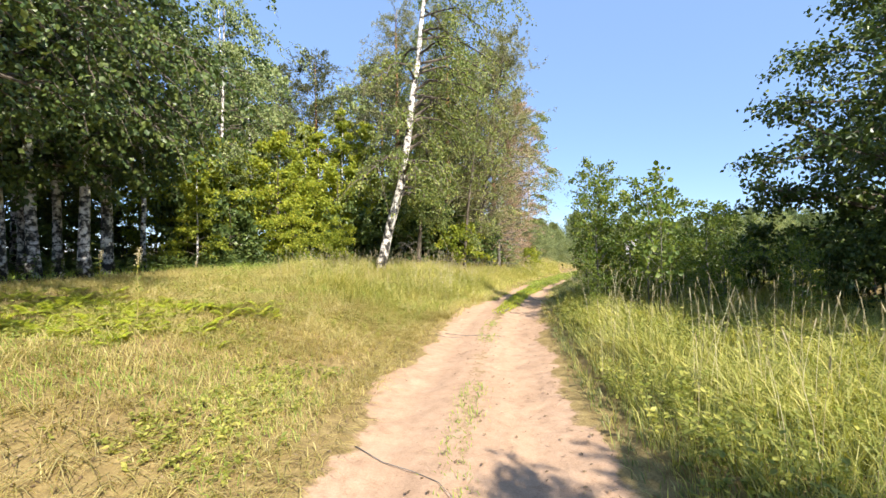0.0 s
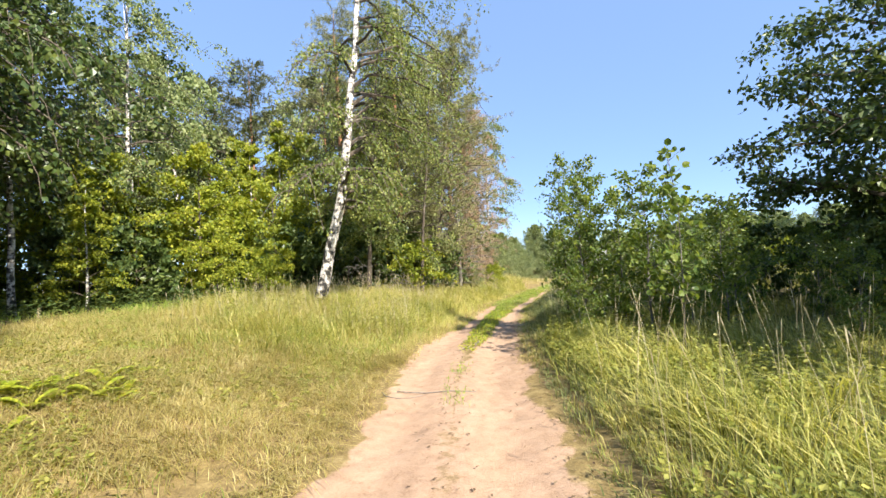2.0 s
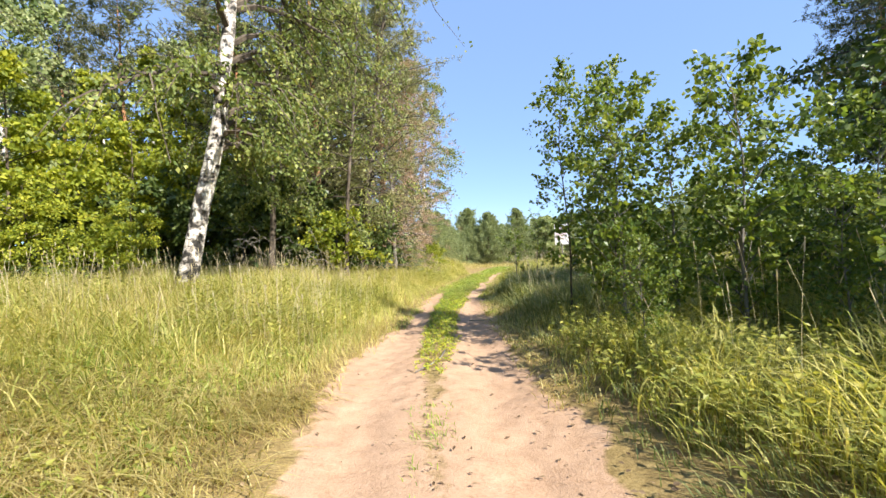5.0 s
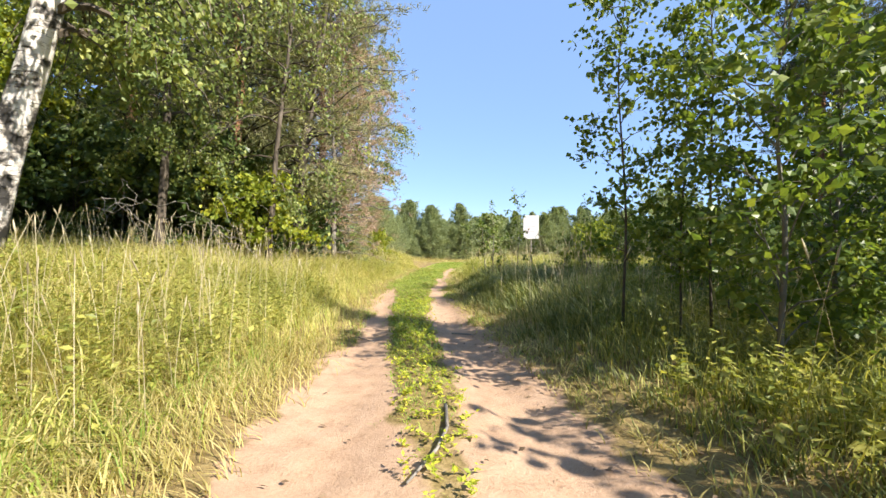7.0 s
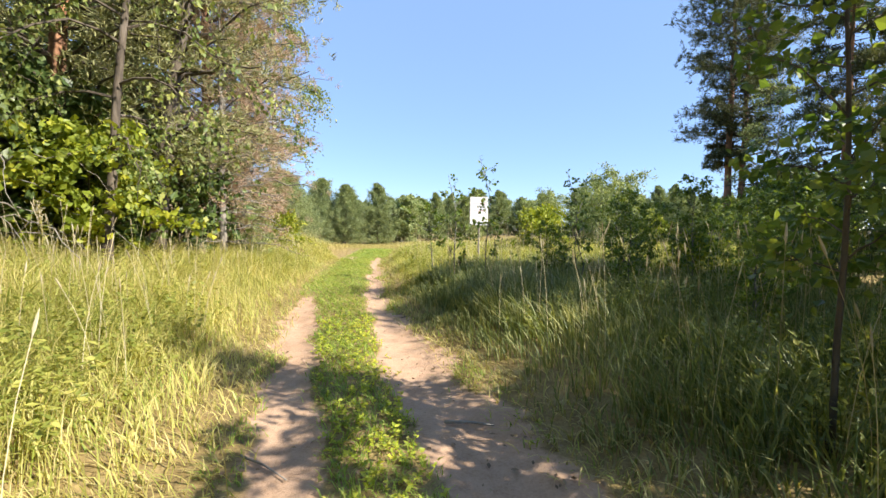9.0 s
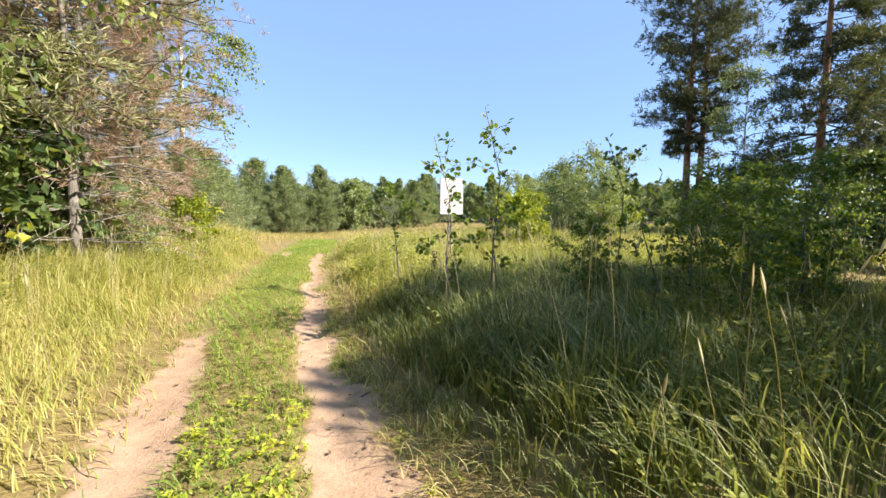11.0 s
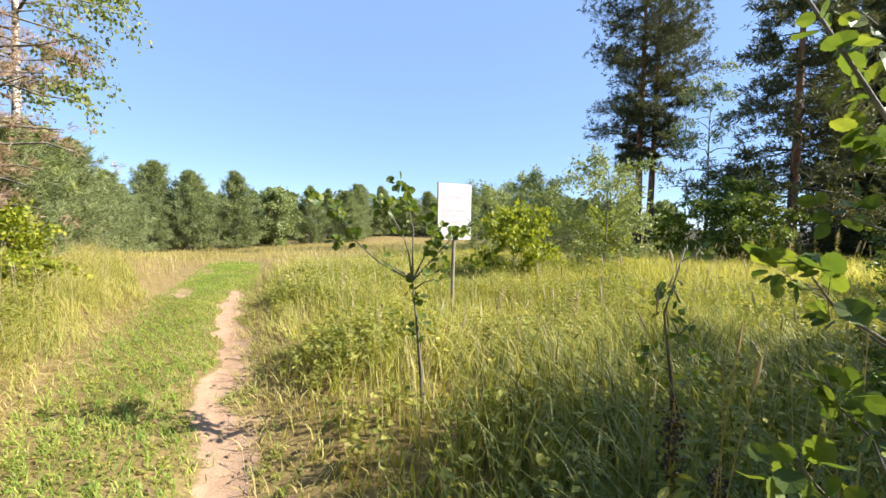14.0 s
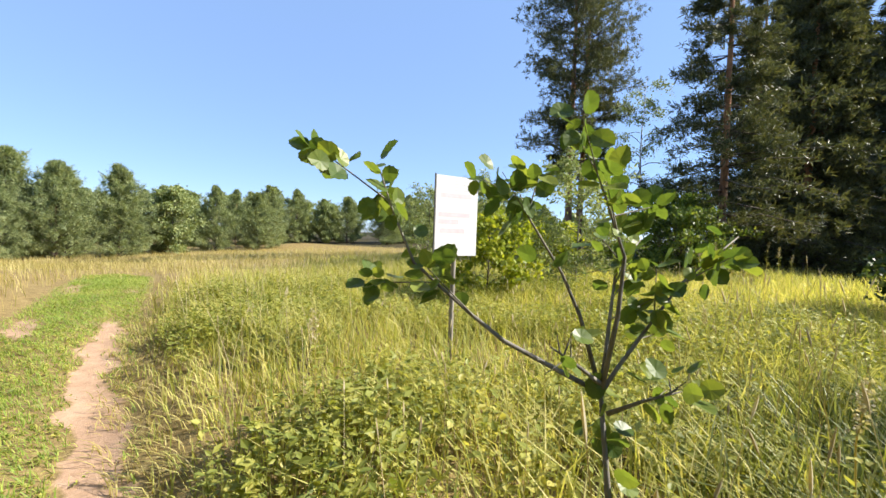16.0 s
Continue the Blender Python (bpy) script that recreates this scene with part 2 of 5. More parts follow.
POST = bark_material("grey_post_wood", (0.14, 0.12, 0.1), (0.3, 0.27, 0.23), (0.45, 0.41, 0.36), 14.0, (1, 1, 0.12), 0.4)


# ---- building blocks ----
class Build:
    """Collects vertices and faces and turns them into one mesh."""

    def __init__(self):
        self.v, self.f, self.n = [], [], 0

    def add(self, verts, faces):
        self.v.append(np.asarray(verts, float).reshape(-1, 3))
        for fc in faces:
            self.f.append(np.asarray(fc, np.int64) + self.n)
        self.n += len(self.v[-1])

    def tube(self, path, radii, sides=6, cap=True):
        p = np.asarray(path, float)
        r = np.asarray(radii, float)
        n = len(p)
        t = np.gradient(p, axis=0)
        t /= np.linalg.norm(t, axis=1)[:, None] + 1e-9
        ref = np.array([0.0, 0.0, 1.0]) if abs(t[0][2]) < 0.9 else np.array([0.94, 0.34, 0.0])
        u = np.cross(t, ref)
        u /= np.linalg.norm(u, axis=1)[:, None] + 1e-9
        w = np.cross(t, u)
        a = np.linspace(0, 2 * np.pi, sides, endpoint=False)
        ring = u[:, None] * np.cos(a)[None, :, None] + w[:, None] * np.sin(a)[None, :, None]
        verts = (p[:, None] + ring * r[:, None, None]).reshape(-1, 3)
        i = np.arange(n - 1)[:, None] * sides
        j = np.arange(sides)[None]
        k = (j + 1) % sides
        quads = np.stack([i + j, i + k, i + k + sides, i + j + sides], -1).reshape(-1, 4)
        faces = [quads]
        if cap:
            faces.append(np.arange(sides)[None, ::-1])
            faces.append((np.arange(sides) + (n - 1) * sides)[None])
        self.add(verts, faces)

    def leaves(self, p, axis, normal, length, width, fold=0.12):
        """Leaf blades folded along the midrib, one for each row."""
        p = np.asarray(p, float)
        axis = np.broadcast_to(np.asarray(axis, float), p.shape)
        axis = axis / (np.linalg.norm(axis, axis=1)[:, None] + 1e-9)
        side = np.cross(axis, normal)
        side /= np.linalg.norm(side, axis=1)[:, None] + 1e-9
        up = np.cross(side, axis)
        l, w = np.broadcast_to(length, len(p))[:, None], np.broadcast_to(width, len(p))[:, None]
        mid = p + axis * l * 0.45
        v = np.stack([p, mid + side * w / 2 + up * w * fold, p + axis * l, mid - side * w / 2 + up * w * fold], 1).reshape(-1, 3)
        self.add(v, [np.arange(len(p) * 4).reshape(-1, 4)])

    def blades(self, p, height, width, lean, bend):
        """Grass blades: root p, rising to height, leaning by the vector lean (metres at the tip)."""
        n = len(p)
        a = np.arctan2(lean[:, 1], lean[:, 0]) + np.pi / 2 + bend
        s = np.stack([np.cos(a), np.sin(a), 0 * a], 1) * np.broadcast_to(width, n)[:, None] / 2
        h = np.broadcast_to(height, n)[:, None]
        lv = np.concatenate([lean, np.zeros((n, 1))], 1)
        zz = np.array([[0, 0, 1.0]])
        m = p + lv * 0.3 + zz * h * 0.55
        tip = p + lv + zz * (h - 0.25 * np.linalg.norm(lean, axis=1)[:, None])
        v = np.stack([p - s, p + s, m + s * 0.8, m - s * 0.8, tip], 1).reshape(-1, 3)
        b = np.arange(n)[:, None] * 5
        self.add(v, [b + np.array([[0, 1, 2, 3]]), b + np.array([[3, 2, 4]])])

    def arcs(self, p, height, width, lean, bend, droop=0.6):
        """Long blades that rise and arch over: root p, tip displaced by the vector lean."""
        n, k = len(p), 5
        a = np.arctan2(lean[:, 1], lean[:, 0]) + np.pi / 2 + bend
        side = np.stack([np.cos(a), np.sin(a), 0 * a], 1)
        t = np.linspace(0, 1, k)
        h = np.broadcast_to(height, n)
        w = np.broadcast_to(width, n)
        mid = np.repeat(p[:, None], k, 1)
        mid[:, :, :2] += lean[:, None, :] * (t ** 1.7)[None, :, None]
        mid[:, :, 2] += h[:, None] * (t * (1 + 0.45 * droop) - droop * t ** 2.6)[None]
        half = side[:, None, :] * (w[:, None] * np.array([0.4, 0.5, 0.46, 0.32, 0.04])[None])[..., None]
        v = np.stack([mid - half, mid + half], 2).reshape(-1, 3)
        b = np.arange(n)[:, None, None] * (2 * k) + np.arange(k - 1)[None, :, None] * 2
        self.add(v, [(b + np.array([[[0, 1, 3, 2]]])).reshape(-1, 4)])

    def mesh(self, name, smooth=False):
        me = bpy.data.meshes.new(name)
        v = np.concatenate(self.v) if self.v else np.zeros((0, 3))
        me.vertices.add(len(v))
        me.vertices.foreach_set("co", v.astype(np.float32).ravel())
        loops = np.concatenate([f.ravel() for f in self.f])
        total = np.concatenate([np.full(len(f), f.shape[1]) for f in self.f])
        start = np.concatenate([[0], np.cumsum(total)[:-1]])
        me.loops.add(len(loops))
        me.loops.foreach_set("vertex_index", loops.astype(np.int32))
        me.polygons.add(len(total))
        me.polygons.foreach_set("loop_start", start.astype(np.int32))
        me.polygons.foreach_set("use_smooth", np.full(len(total), smooth))
        me.update(calc_edges=True)
        return me


def part(name, built, mat, parent, label="", smooth=False):
    me = built.mesh(name, smooth) if isinstance(built, Build) else built
    if not me.materials:
        me.materials.append(mat)
    ob = new(name, me)
    ob.parent = parent
    return tagged(ob, label) if label else ob


def thing(name, place, label, category, group="", kind="", turn=0.0, scale=1.0):
    ob = new(name)
    ob.empty_display_size = 0.2
    ob.matrix_basis = pose(*place, 0, 0, turn) @ Matrix.Scale(scale, 4)
    return tagged(ob, label, category, group, kind)


def stuff(name, built, mat, label, category):
    me = built.mesh(name)
    me.materials.append(mat)
    return tagged(new(name, me), label, category, "", "stuff")


def lattice(ix, iy, seed):
    h = (ix * 374761393 + iy * 668265263 + seed * 974634541) & 0x7FFFFFFF
    h = ((h ^ (h >> 13)) * 1274126177) & 0x7FFFFFFF
    return ((h ^ (h >> 16)) & 0xFFFF) / 65535.0


def vnoise(x, y, scale, seed=0, octaves=3):
    """Smooth noise between 0 and 1 over the plan."""
    x, y = np.asarray(x, float) * scale, np.asarray(y, float) * scale
    out, amp, tot = 0.0, 1.0, 0.0
    for o in range(octaves):
        ix, iy = np.floor(x).astype(np.int64), np.floor(y).astype(np.int64)
        fx, fy = x - ix, y - iy
        fx, fy = fx * fx * (3 - 2 * fx), fy * fy * (3 - 2 * fy)
        a = lattice(ix, iy, seed + o) * (1 - fx) + lattice(ix + 1, iy, seed + o) * fx
        b = lattice(ix, iy + 1, seed + o) * (1 - fx) + lattice(ix + 1, iy + 1, seed + o) * fx
        out = out + amp * (a * (1 - fy) + b * fy)
        tot += amp
        x, y, amp = x * 2.03 + 17.1, y * 2.03 + 5.3, amp * 0.5
    return out / tot


def smooth(a, b, x):
    t = np.clip((np.asarray(x, float) - a) / (b - a), 0, 1)
    return t * t * (3 - 2 * t)


# the track: outer left edge, grassy strip, outer right edge, along y
TRACK_Y = [-40, -5, 2.6, 4.4, 7.5, 9.2, 11.2, 13.3, 16.2, 19.0, 21.3, 24.3, 26.0, 31.0, 40.0, 60.0, 90.0]
EDGE_L = [1.5, 0.1, -0.25, -0.45, -0.25, -0.23, 0.0, 0.6, 1.18, 1.85, 2.5, 3.6, 4.2, 6.3, 9.8, 16.0, 24.0]
STRIP_L = [2.3, 0.9, 0.58, 0.58, 0.62, 0.64, 0.83, 1.1, 1.57, 2.2, 2.85, 4.0, 4.6, 6.7, 10.2, 16.4, 24.4]
STRIP_R = [2.5, 1.1, 0.85, 0.82, 0.84, 0.88, 1.25, 1.64, 2.26, 3.05, 3.8, 4.8, 5.4, 7.5, 11.0, 17.2, 25.2]
EDGE_R = [3.5, 2.2, 1.95, 1.8, 1.82, 1.84, 2.05, 2.3, 2.72, 3.42, 4.1, 5.13, 5.75, 7.85, 11.4, 17.6, 25.6]


def track(y):
    return [np.interp(y, TRACK_Y, e) for e in (EDGE_L, STRIP_L, STRIP_R, EDGE_R)]


def sand_zone(x, y):
    """How bare and sandy the ground is, 0 to 1."""
    x, y = np.asarray(x, float), np.asarray(y, float)
    l, sl, sr, r = track(y)
    wob = (vnoise(x, y, 1.6, 3) - 0.5) * 0.5 + (vnoise(x, y, 6.5, 13, 2) - 0.5) * 0.22
    inside = smooth(-0.2, 0.2, x - l + wob) * smooth(-0.2, 0.2, r - x + wob)
    strip = smooth(-0.1, 0.1, x - sl + wob * 0.6) * smooth(-0.1, 0.1, sr - x + wob * 0.6)
    s = inside * (1 - strip * np.interp(y, [9, 11, 13], [0.45, 0.7, 1.0]))
    left_rut = smooth(0.25, -0.05, x - (sl + sr) / 2)
    patchy = smooth(0.5, 0.62, vnoise(x, y, 0.45, 11, 2))
    s = s * (1 - left_rut * smooth(18.0, 20.5, y) * (1 - 0.9 * patchy))
    s = s * (1 - smooth(25.5, 28.5, y) * (1 - 0.6 * patchy))
    verge = smooth(-7.5, -2.0, x) * smooth(-0.2, 0.2, l - x) * smooth(6.5, 2.0, y) * 0.55 * vnoise(x, y, 0.8, 7)
    return np.maximum(s, verge)


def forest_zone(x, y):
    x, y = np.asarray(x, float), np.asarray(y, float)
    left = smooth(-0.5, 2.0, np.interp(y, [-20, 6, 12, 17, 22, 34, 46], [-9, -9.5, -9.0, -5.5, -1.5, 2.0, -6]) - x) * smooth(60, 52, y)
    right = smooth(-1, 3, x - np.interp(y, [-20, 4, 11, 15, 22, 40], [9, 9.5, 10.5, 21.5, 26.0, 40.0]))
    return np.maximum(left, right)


def height(x, y):
    """The lie of the land."""
    x, y = np.asarray(x, float), np.asarray(y, float)
    l, sl, sr, r = track(y)
    bank = (0.62 * smooth(0.2, 4.2, l - x) + 0.35 * smooth(3.5, 10.0, l - x)) * (1 - smooth(30, 48, y))
    fall = -1.15 * smooth(27, 60, y) * smooth(70, 10, x)
    right = 0.1 * smooth(0.1, 0.8, x - r) + 0.1 * smooth(2, 8, x - r)
    rough = 0.16 * (vnoise(x, y, 0.35, 5) - 0.5) + 0.035 * (vnoise(x, y, 2.4, 9) - 0.5)
    on = smooth(-0.3, 0.2, x - l) * smooth(-0.3, 0.2, r - x)
    c1, c2 = (l + sl) / 2, (sr + r) / 2
    ruts = -0.05 * np.exp(-(((x - c1) / 0.3) ** 2)) - 0.055 * np.exp(-(((x - c2) / 0.3) ** 2))
    return bank + fall + right + rough * (1 - 0.75 * on) + ruts * smooth(34, 24, y)


def on_ground(x, y, sink=0.0):
    return (x, y, float(height(x, y)) - sink)


# ---- ground ----
def axis_steps(lo, a, b, hi, fine, coarse):
    """Coordinates that are close together from a to b and spread out beyond."""
    mid = np.arange(a, b + 1e-6, fine)
    grow = [coarse * 1.16 ** i for i in range(80)]
    left, right = [], []
    at = a
    for g in grow:
        at -= max(g, fine)
        left.append(at)
        if at < lo:
            break
    at = b
    for g in grow:
        at += max(g, fine)
        right.append(at)
        if at > hi:
            break
    return np.concatenate([left[::-1], mid, right])


gx = axis_steps(-900, -4.0, 7.0, 900, 0.08, 0.2)
gy = axis_steps(-900, -1.0, 31.0, 900, 0.1, 0.25)
X, Y = np.meshgrid(gx, gy)
Z = height(X, Y)
dug = sand_zone(X, Y)
Z = Z + 0.02 * (vnoise(X, Y, 6.0, 21, 2) - 0.5) * (1 + dug)
b = Build()
nx, ny = len(gx), len(gy)
i = (np.arange(ny - 1)[:, None] * nx + np.arange(nx - 1)[None]).ravel()
b.add(np.stack([X, Y, Z], -1).reshape(-1, 3), [np.stack([i, i + 1, i + 1 + nx, i + nx], -1)])
ground_mesh = b.mesh("ground", True)
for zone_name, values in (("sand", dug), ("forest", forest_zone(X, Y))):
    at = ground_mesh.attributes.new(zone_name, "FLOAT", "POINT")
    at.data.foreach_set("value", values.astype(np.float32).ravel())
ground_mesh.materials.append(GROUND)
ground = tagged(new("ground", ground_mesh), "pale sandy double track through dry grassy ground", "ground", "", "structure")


# ---- trees ----
def unit(v):
    v = np.asarray(v, float)
    return v / (np.linalg.norm(v, axis=-1, keepdims=True) + 1e-9)


def along(path, s):
    """The point at the fraction s of a polyline of evenly spaced points."""
    p = np.asarray(path, float)
    q = np.clip(s, 0, 0.9999) * (len(p) - 1)
    i = int(q)
    return p[i] + (p[i + 1] - p[i]) * (q - i)


def limb(start, azimuth, length, rise, droop, rng, n=6, wobble=0.06):
    s = np.linspace(0, 1, n)
    d = np.array([math.cos(azimuth), math.sin(azimuth), 0])
    p = np.asarray(start) + np.outer(s * length * math.cos(rise), d)
    p[:, 2] += s * length * math.sin(rise) - droop * length * s ** 2
    p[1:] += rng.normal(0, wobble * length / n * 2, (n - 1, 3))
    return p


def scatter_leaves(b, anchors, count, rng, spread, size, slim, hang, up_bias=0.0):
    anchors = np.asarray(anchors)
    pick = anchors[rng.integers(0, len(anchors), count)]
    p = pick + rng.normal(0, spread, (count, 3)) * np.array([1, 1, 0.8])
    axis = rng.normal(0, 1, (count, 3)) + np.array([0, 0, -hang])
    normal = rng.normal(0, 1, (count, 3)) + np.array([0, 0, up_bias])
    l = size * rng.uniform(0.65, 1.25, count)
    b.leaves(p, axis, normal, l, l * slim)


def broadleaf(name, label, category, place, rng, trunk, r0, base, reach, limbs, leaves, size, bark, leaf,
              droop=0.35, rise=(0.35, 0.9), hang=0.4, subs=6, spread=0.12, shape="oval", slim=0.75, group="", side=None, thick=0.32, top=0.97):
    """A broadleaved tree: trunk through the given points, limbs, twigs and a crown of single leaves."""
    ob = thing(name, place, label, category, group)
    pts = np.asarray(trunk, float)
    n = 14
    q = np.linspace(0, len(pts) - 1, n)
    path = np.stack([np.interp(q, np.arange(len(pts)), pts[:, k]) for k in range(3)], 1)
    path[1:-1] = (path[:-2] + 2 * path[1:-1] + path[2:]) / 4
    path[1:] += rng.normal(0, r0 * 0.12, (n - 1, 3)) * np.array([1, 1, 0])
    fr = np.linspace(0, 1, n)
    rad = r0 * ((1 - fr) ** 0.8 * 0.93 + 0.03)
    rad[0] *= 1.35
    b = Build()
    b.tube(path, rad, 10)
    part("trunk", b, bark, ob, "", True)
    h = path[-1][2]
    bb, anchors = Build(), []
    for i in range(limbs):
        f = base / h + (top - base / h) * ((i + rng.uniform(0, 0.9)) / limbs)
        c = (f - base / h) / (1 - base / h)
        prof = {"oval": 0.35 + 1.0 * math.sin(math.pi * min(1, (c + 0.12) / 1.12)) * 0.75, "cone": 1.15 * (1 - c) + 0.15,
                "weep": 0.5 + 0.75 * math.sin(math.pi * c)}[shape]
        az = i * 2.39996 + rng.uniform(-0.4, 0.4)
        if side is not None and rng.random() < 0.6:
            az = side + rng.normal(0, 0.6)
        L = reach * prof * rng.uniform(0.75, 1.2)
        lp = limb(along(path, f), az, L, rng.uniform(*rise), droop, rng)
        r = max(0.006, min(r0 * thick, r0 * (1 - f) * 0.7))
        bb.tube(lp, np.linspace(r, r * 0.22, len(lp)), 5, False)
        for k in range(subs):
            s = rng.uniform(0.25, 1.0)
            sp = limb(along(lp, s), az + rng.uniform(-1.3, 1.3), L * rng.uniform(0.22, 0.5), rng.uniform(-0.2, 0.7), droop * 1.4 + 0.1, rng, 5, 0.1)
            bb.tube(sp, np.linspace(r * 0.3, r * 0.08, 5), 3, False)
            anchors += [along(sp, v) for v in np.linspace(0.2, 1, 7)]
        anchors += [along(lp, v) for v in (0.6, 0.75, 0.9, 1.0)]
    tagged(part("branchwork", bb, bark if bark is not BIRCH_BARK else BROWN_BARK, ob), kind="stuff")
    cb = Build()
    scatter_leaves(cb, anchors, leaves, rng, spread, size, slim, hang)
    tagged(part("crown", cb, leaf, ob), kind="stuff")
    return ob


def conifer(name, label, category, place, rng, H, r0, base, reach, whorl, per, tufts, needle, mat, bark=None, rough=False, lean=(0, 0), shape="pine",
            group="", bare=0.0, dense=9, wide=0.022):
    """A pine or spruce: straight trunk, whorls of boughs and tufts of needles."""
    ob = thing(name, place, label, category, group)
    n = 12
    s = np.linspace(0, 1, n)
    path = np.stack([lean[0] * s ** 1.2, lean[1] * s ** 1.2, H * s], 1)
    path[1:] += rng.normal(0, r0 * 0.1, (n - 1, 3)) * np.array([1, 1, 0])
    rad = r0 * ((1 - s) ** 0.85 * 0.95 + 0.04)
    rad[0] *= 1.25
    b = Build()
    b.tube(path, rad, 9)
    part("trunk", b, bark or PINE_BARK, ob, "", True)
    bb, at, way = Build(), [], []
    z = base
    while z < H * 0.985:
        c = (z - base) / (H - base)
        if shape == "pine":
            prof = 0.45 + 0.75 * math.sin(math.pi * min(1, c * 0.85 + 0.12))
        elif shape == "young":
            prof = (1 - c) ** 0.72 * (0.85 + 0.3 * min(1, c * 4)) + 0.03
        else:
            prof = 1.1 * (1 - c) + 0.08
        for k in range(per):
            az = rng.uniform(0, 2 * math.pi)
            L = reach * prof * rng.uniform(0.55, 1.25)
            rise = {"pine": rng.uniform(0.0, 0.5) + 0.5 * c, "young": rng.uniform(0.15, 0.6) + 0.75 * c, "spruce": rng.uniform(-0.15, 0.25)}[shape]
            lp = limb(along(path, z / H) , az, L, rise, 0.18 if shape != "young" else -0.05, rng, 3 if rough else 6, 0.08)
            r = (r0 * 0.22 * (1 - c) + 0.008) * (0.4 if bare > 0.5 else 1.0)
            bb.tube(lp, np.linspace(r, r * 0.25, len(lp)), 3 if rough else 4, False)
            if rng.random() < bare:
                continue
            for q in range(tufts):
                u = rng.uniform(0.28, 1.0) ** 0.8
                loose = 0.045 if shape == "young" else 0.09
                tip = along(lp, u) + rng.normal(0, loose * L + 0.03, 3) * np.array([1, 1, 0.6])
                at.append(tip)
                d = unit(np.array([math.cos(az), math.sin(az), 0.5]) + rng.normal(0, 0.5, 3))
                way.append(d)
        z += whorl * rng.uniform(0.75, 1.25)
    if shape == "young":                     # upright shoots at the top
        for k in range(26):
            h0 = rng.uniform(0.9, 1.04)
            at.append(along(path, min(h0, 0.999)) + np.array([rng.normal(0, 0.05), rng.normal(0, 0.05), max(0.0, h0 - 1) * H]))
            way.append(unit(np.array([0, 0, 1.0]) + rng.normal(0, 0.2, 3)))
    tagged(part("branchwork", bb, bark or BROWN_BARK, ob), kind="stuff")
    at, way = np.repeat(np.array(at), dense, 0), np.repeat(np.array(way), dense, 0)
    m = len(at)
    cb = Build()
    axis = way * 0.9 + rng.normal(0, 0.75, (m, 3))
    cb.leaves(at + rng.normal(0, 0.04, (m, 3)), axis, rng.normal(0, 1, (m, 3)), needle * rng.uniform(0.7, 1.3, m), wide, 0.3)
    tagged(part("crown", cb, mat, ob), kind="stuff")
    return ob


def put_copy(ob, x, y, turn, scale):
    return copy_thing(ob, pose(*on_ground(x, y, 0.05), 0, 0, turn) @ Matrix.Scale(scale, 4))


R = np.random.default_rng

# leaning birch beside the track
broadleaf("birch_tree", "tall leaning silver birch with peeling white and black bark", "birch tree", on_ground(-3.65, 14.85, 0.1), R(1),
          [(0, 0, 0), (0.45, -0.05, 1.7), (0.98, -0.2, 3.3), (1.25, -0.5, 4.6), (1.6, -0.5, 7.0), (2.0, -0.4, 9.8), (2.3, -0.3, 12.5), (2.5, -0.2, 15.5)], 0.2,
          3.9, 2.6, 52, 22000, 0.085, BIRCH_BARK, LEAF_BIRCH, droop=0.75, hang=1.2, subs=8, spread=0.1, shape="weep", side=0.4)

# the dense clump behind it: pines, a leaning pine, a dead pine and a birch
conifer("pine_tree", "scots pine with orange upper trunk in a thick clump", "pine tree", on_ground(-4.75, 22.3, 0.1), R(2), 14.0, 0.2, 3.4, 2.4, 0.5, 5, 20, 0.16, NEEDLE_OLD, wide=0.024, dense=12, shape="pine", group="pines in the clump")
conifer("pine_tree", "scots pine with dusty olive needles down to the brush", "pine tree", on_ground(-1.9, 21.6, 0.1), R(3), 13.2, 0.18, 1.4, 2.6, 0.42, 5, 20, 0.16, NEEDLE_OLD, wide=0.024, dense=12, group="pines in the clump")
conifer("pine_tree", "leaning scots pine with a bowed grey trunk", "pine tree", on_ground(-0.5, 21.3, 0.1), R(4), 12.4, 0.17, 1.8, 2.2, 0.42, 5, 20, 0.16, NEEDLE_OLD, wide=0.024, dense=12, bark=BROWN_BARK, lean=(1.7, 0.8), group="pines in the clump")
conifer("pine_tree", "scots pine with dense grey-green boughs", "pine tree", on_ground(0.3, 24.6, 0.1), R(5), 12.2, 0.17, 1.0, 2.3, 0.42, 5, 20, 0.16, NEEDLE_OLD, wide=0.024, dense=12, lean=(0.2, 0.3), group="pines in the clump")
dying = conifer("dead_pine", "dying pine with rust-red needles and bare grey boughs", "pine tree", on_ground(1.45, 27.2, 0.1), R(6), 10.2, 0.14, 0.8, 2.1, 0.32, 7, 15, 0.13, NEEDLE_DEAD, bark=GREY_BARK, bare=0.12, dense=20, wide=0.013)
put_copy(dying, 0.75, 24.0, 140, 0.8)
conifer("dead_spruce", "small dead spruce with tangled bare grey branches", "spruce tree", on_ground(0.7, 22.6, 0.1), R(7), 6.5, 0.09, 0.6, 1.6, 0.22, 8, 6, 0.12, NEEDLE_DEAD, bark=DEAD_WOOD, bare=0.7, dense=5, shape="spruce")
broadleaf("birch_tree", "slender green birch with drooping twigs beside dead pine", "birch tree", on_ground(2.6, 31.5, 0.1), R(8),
          [(0, 0, 0), (0.1, 0, 4), (0.2, 0.1, 8), (0.4, 0, 11.5)], 0.11, 2.0, 1.9, 28, 11000, 0.11, BIRCH_BARK, LEAF_BIRCH, droop=0.7, hang=1.2, shape="weep")
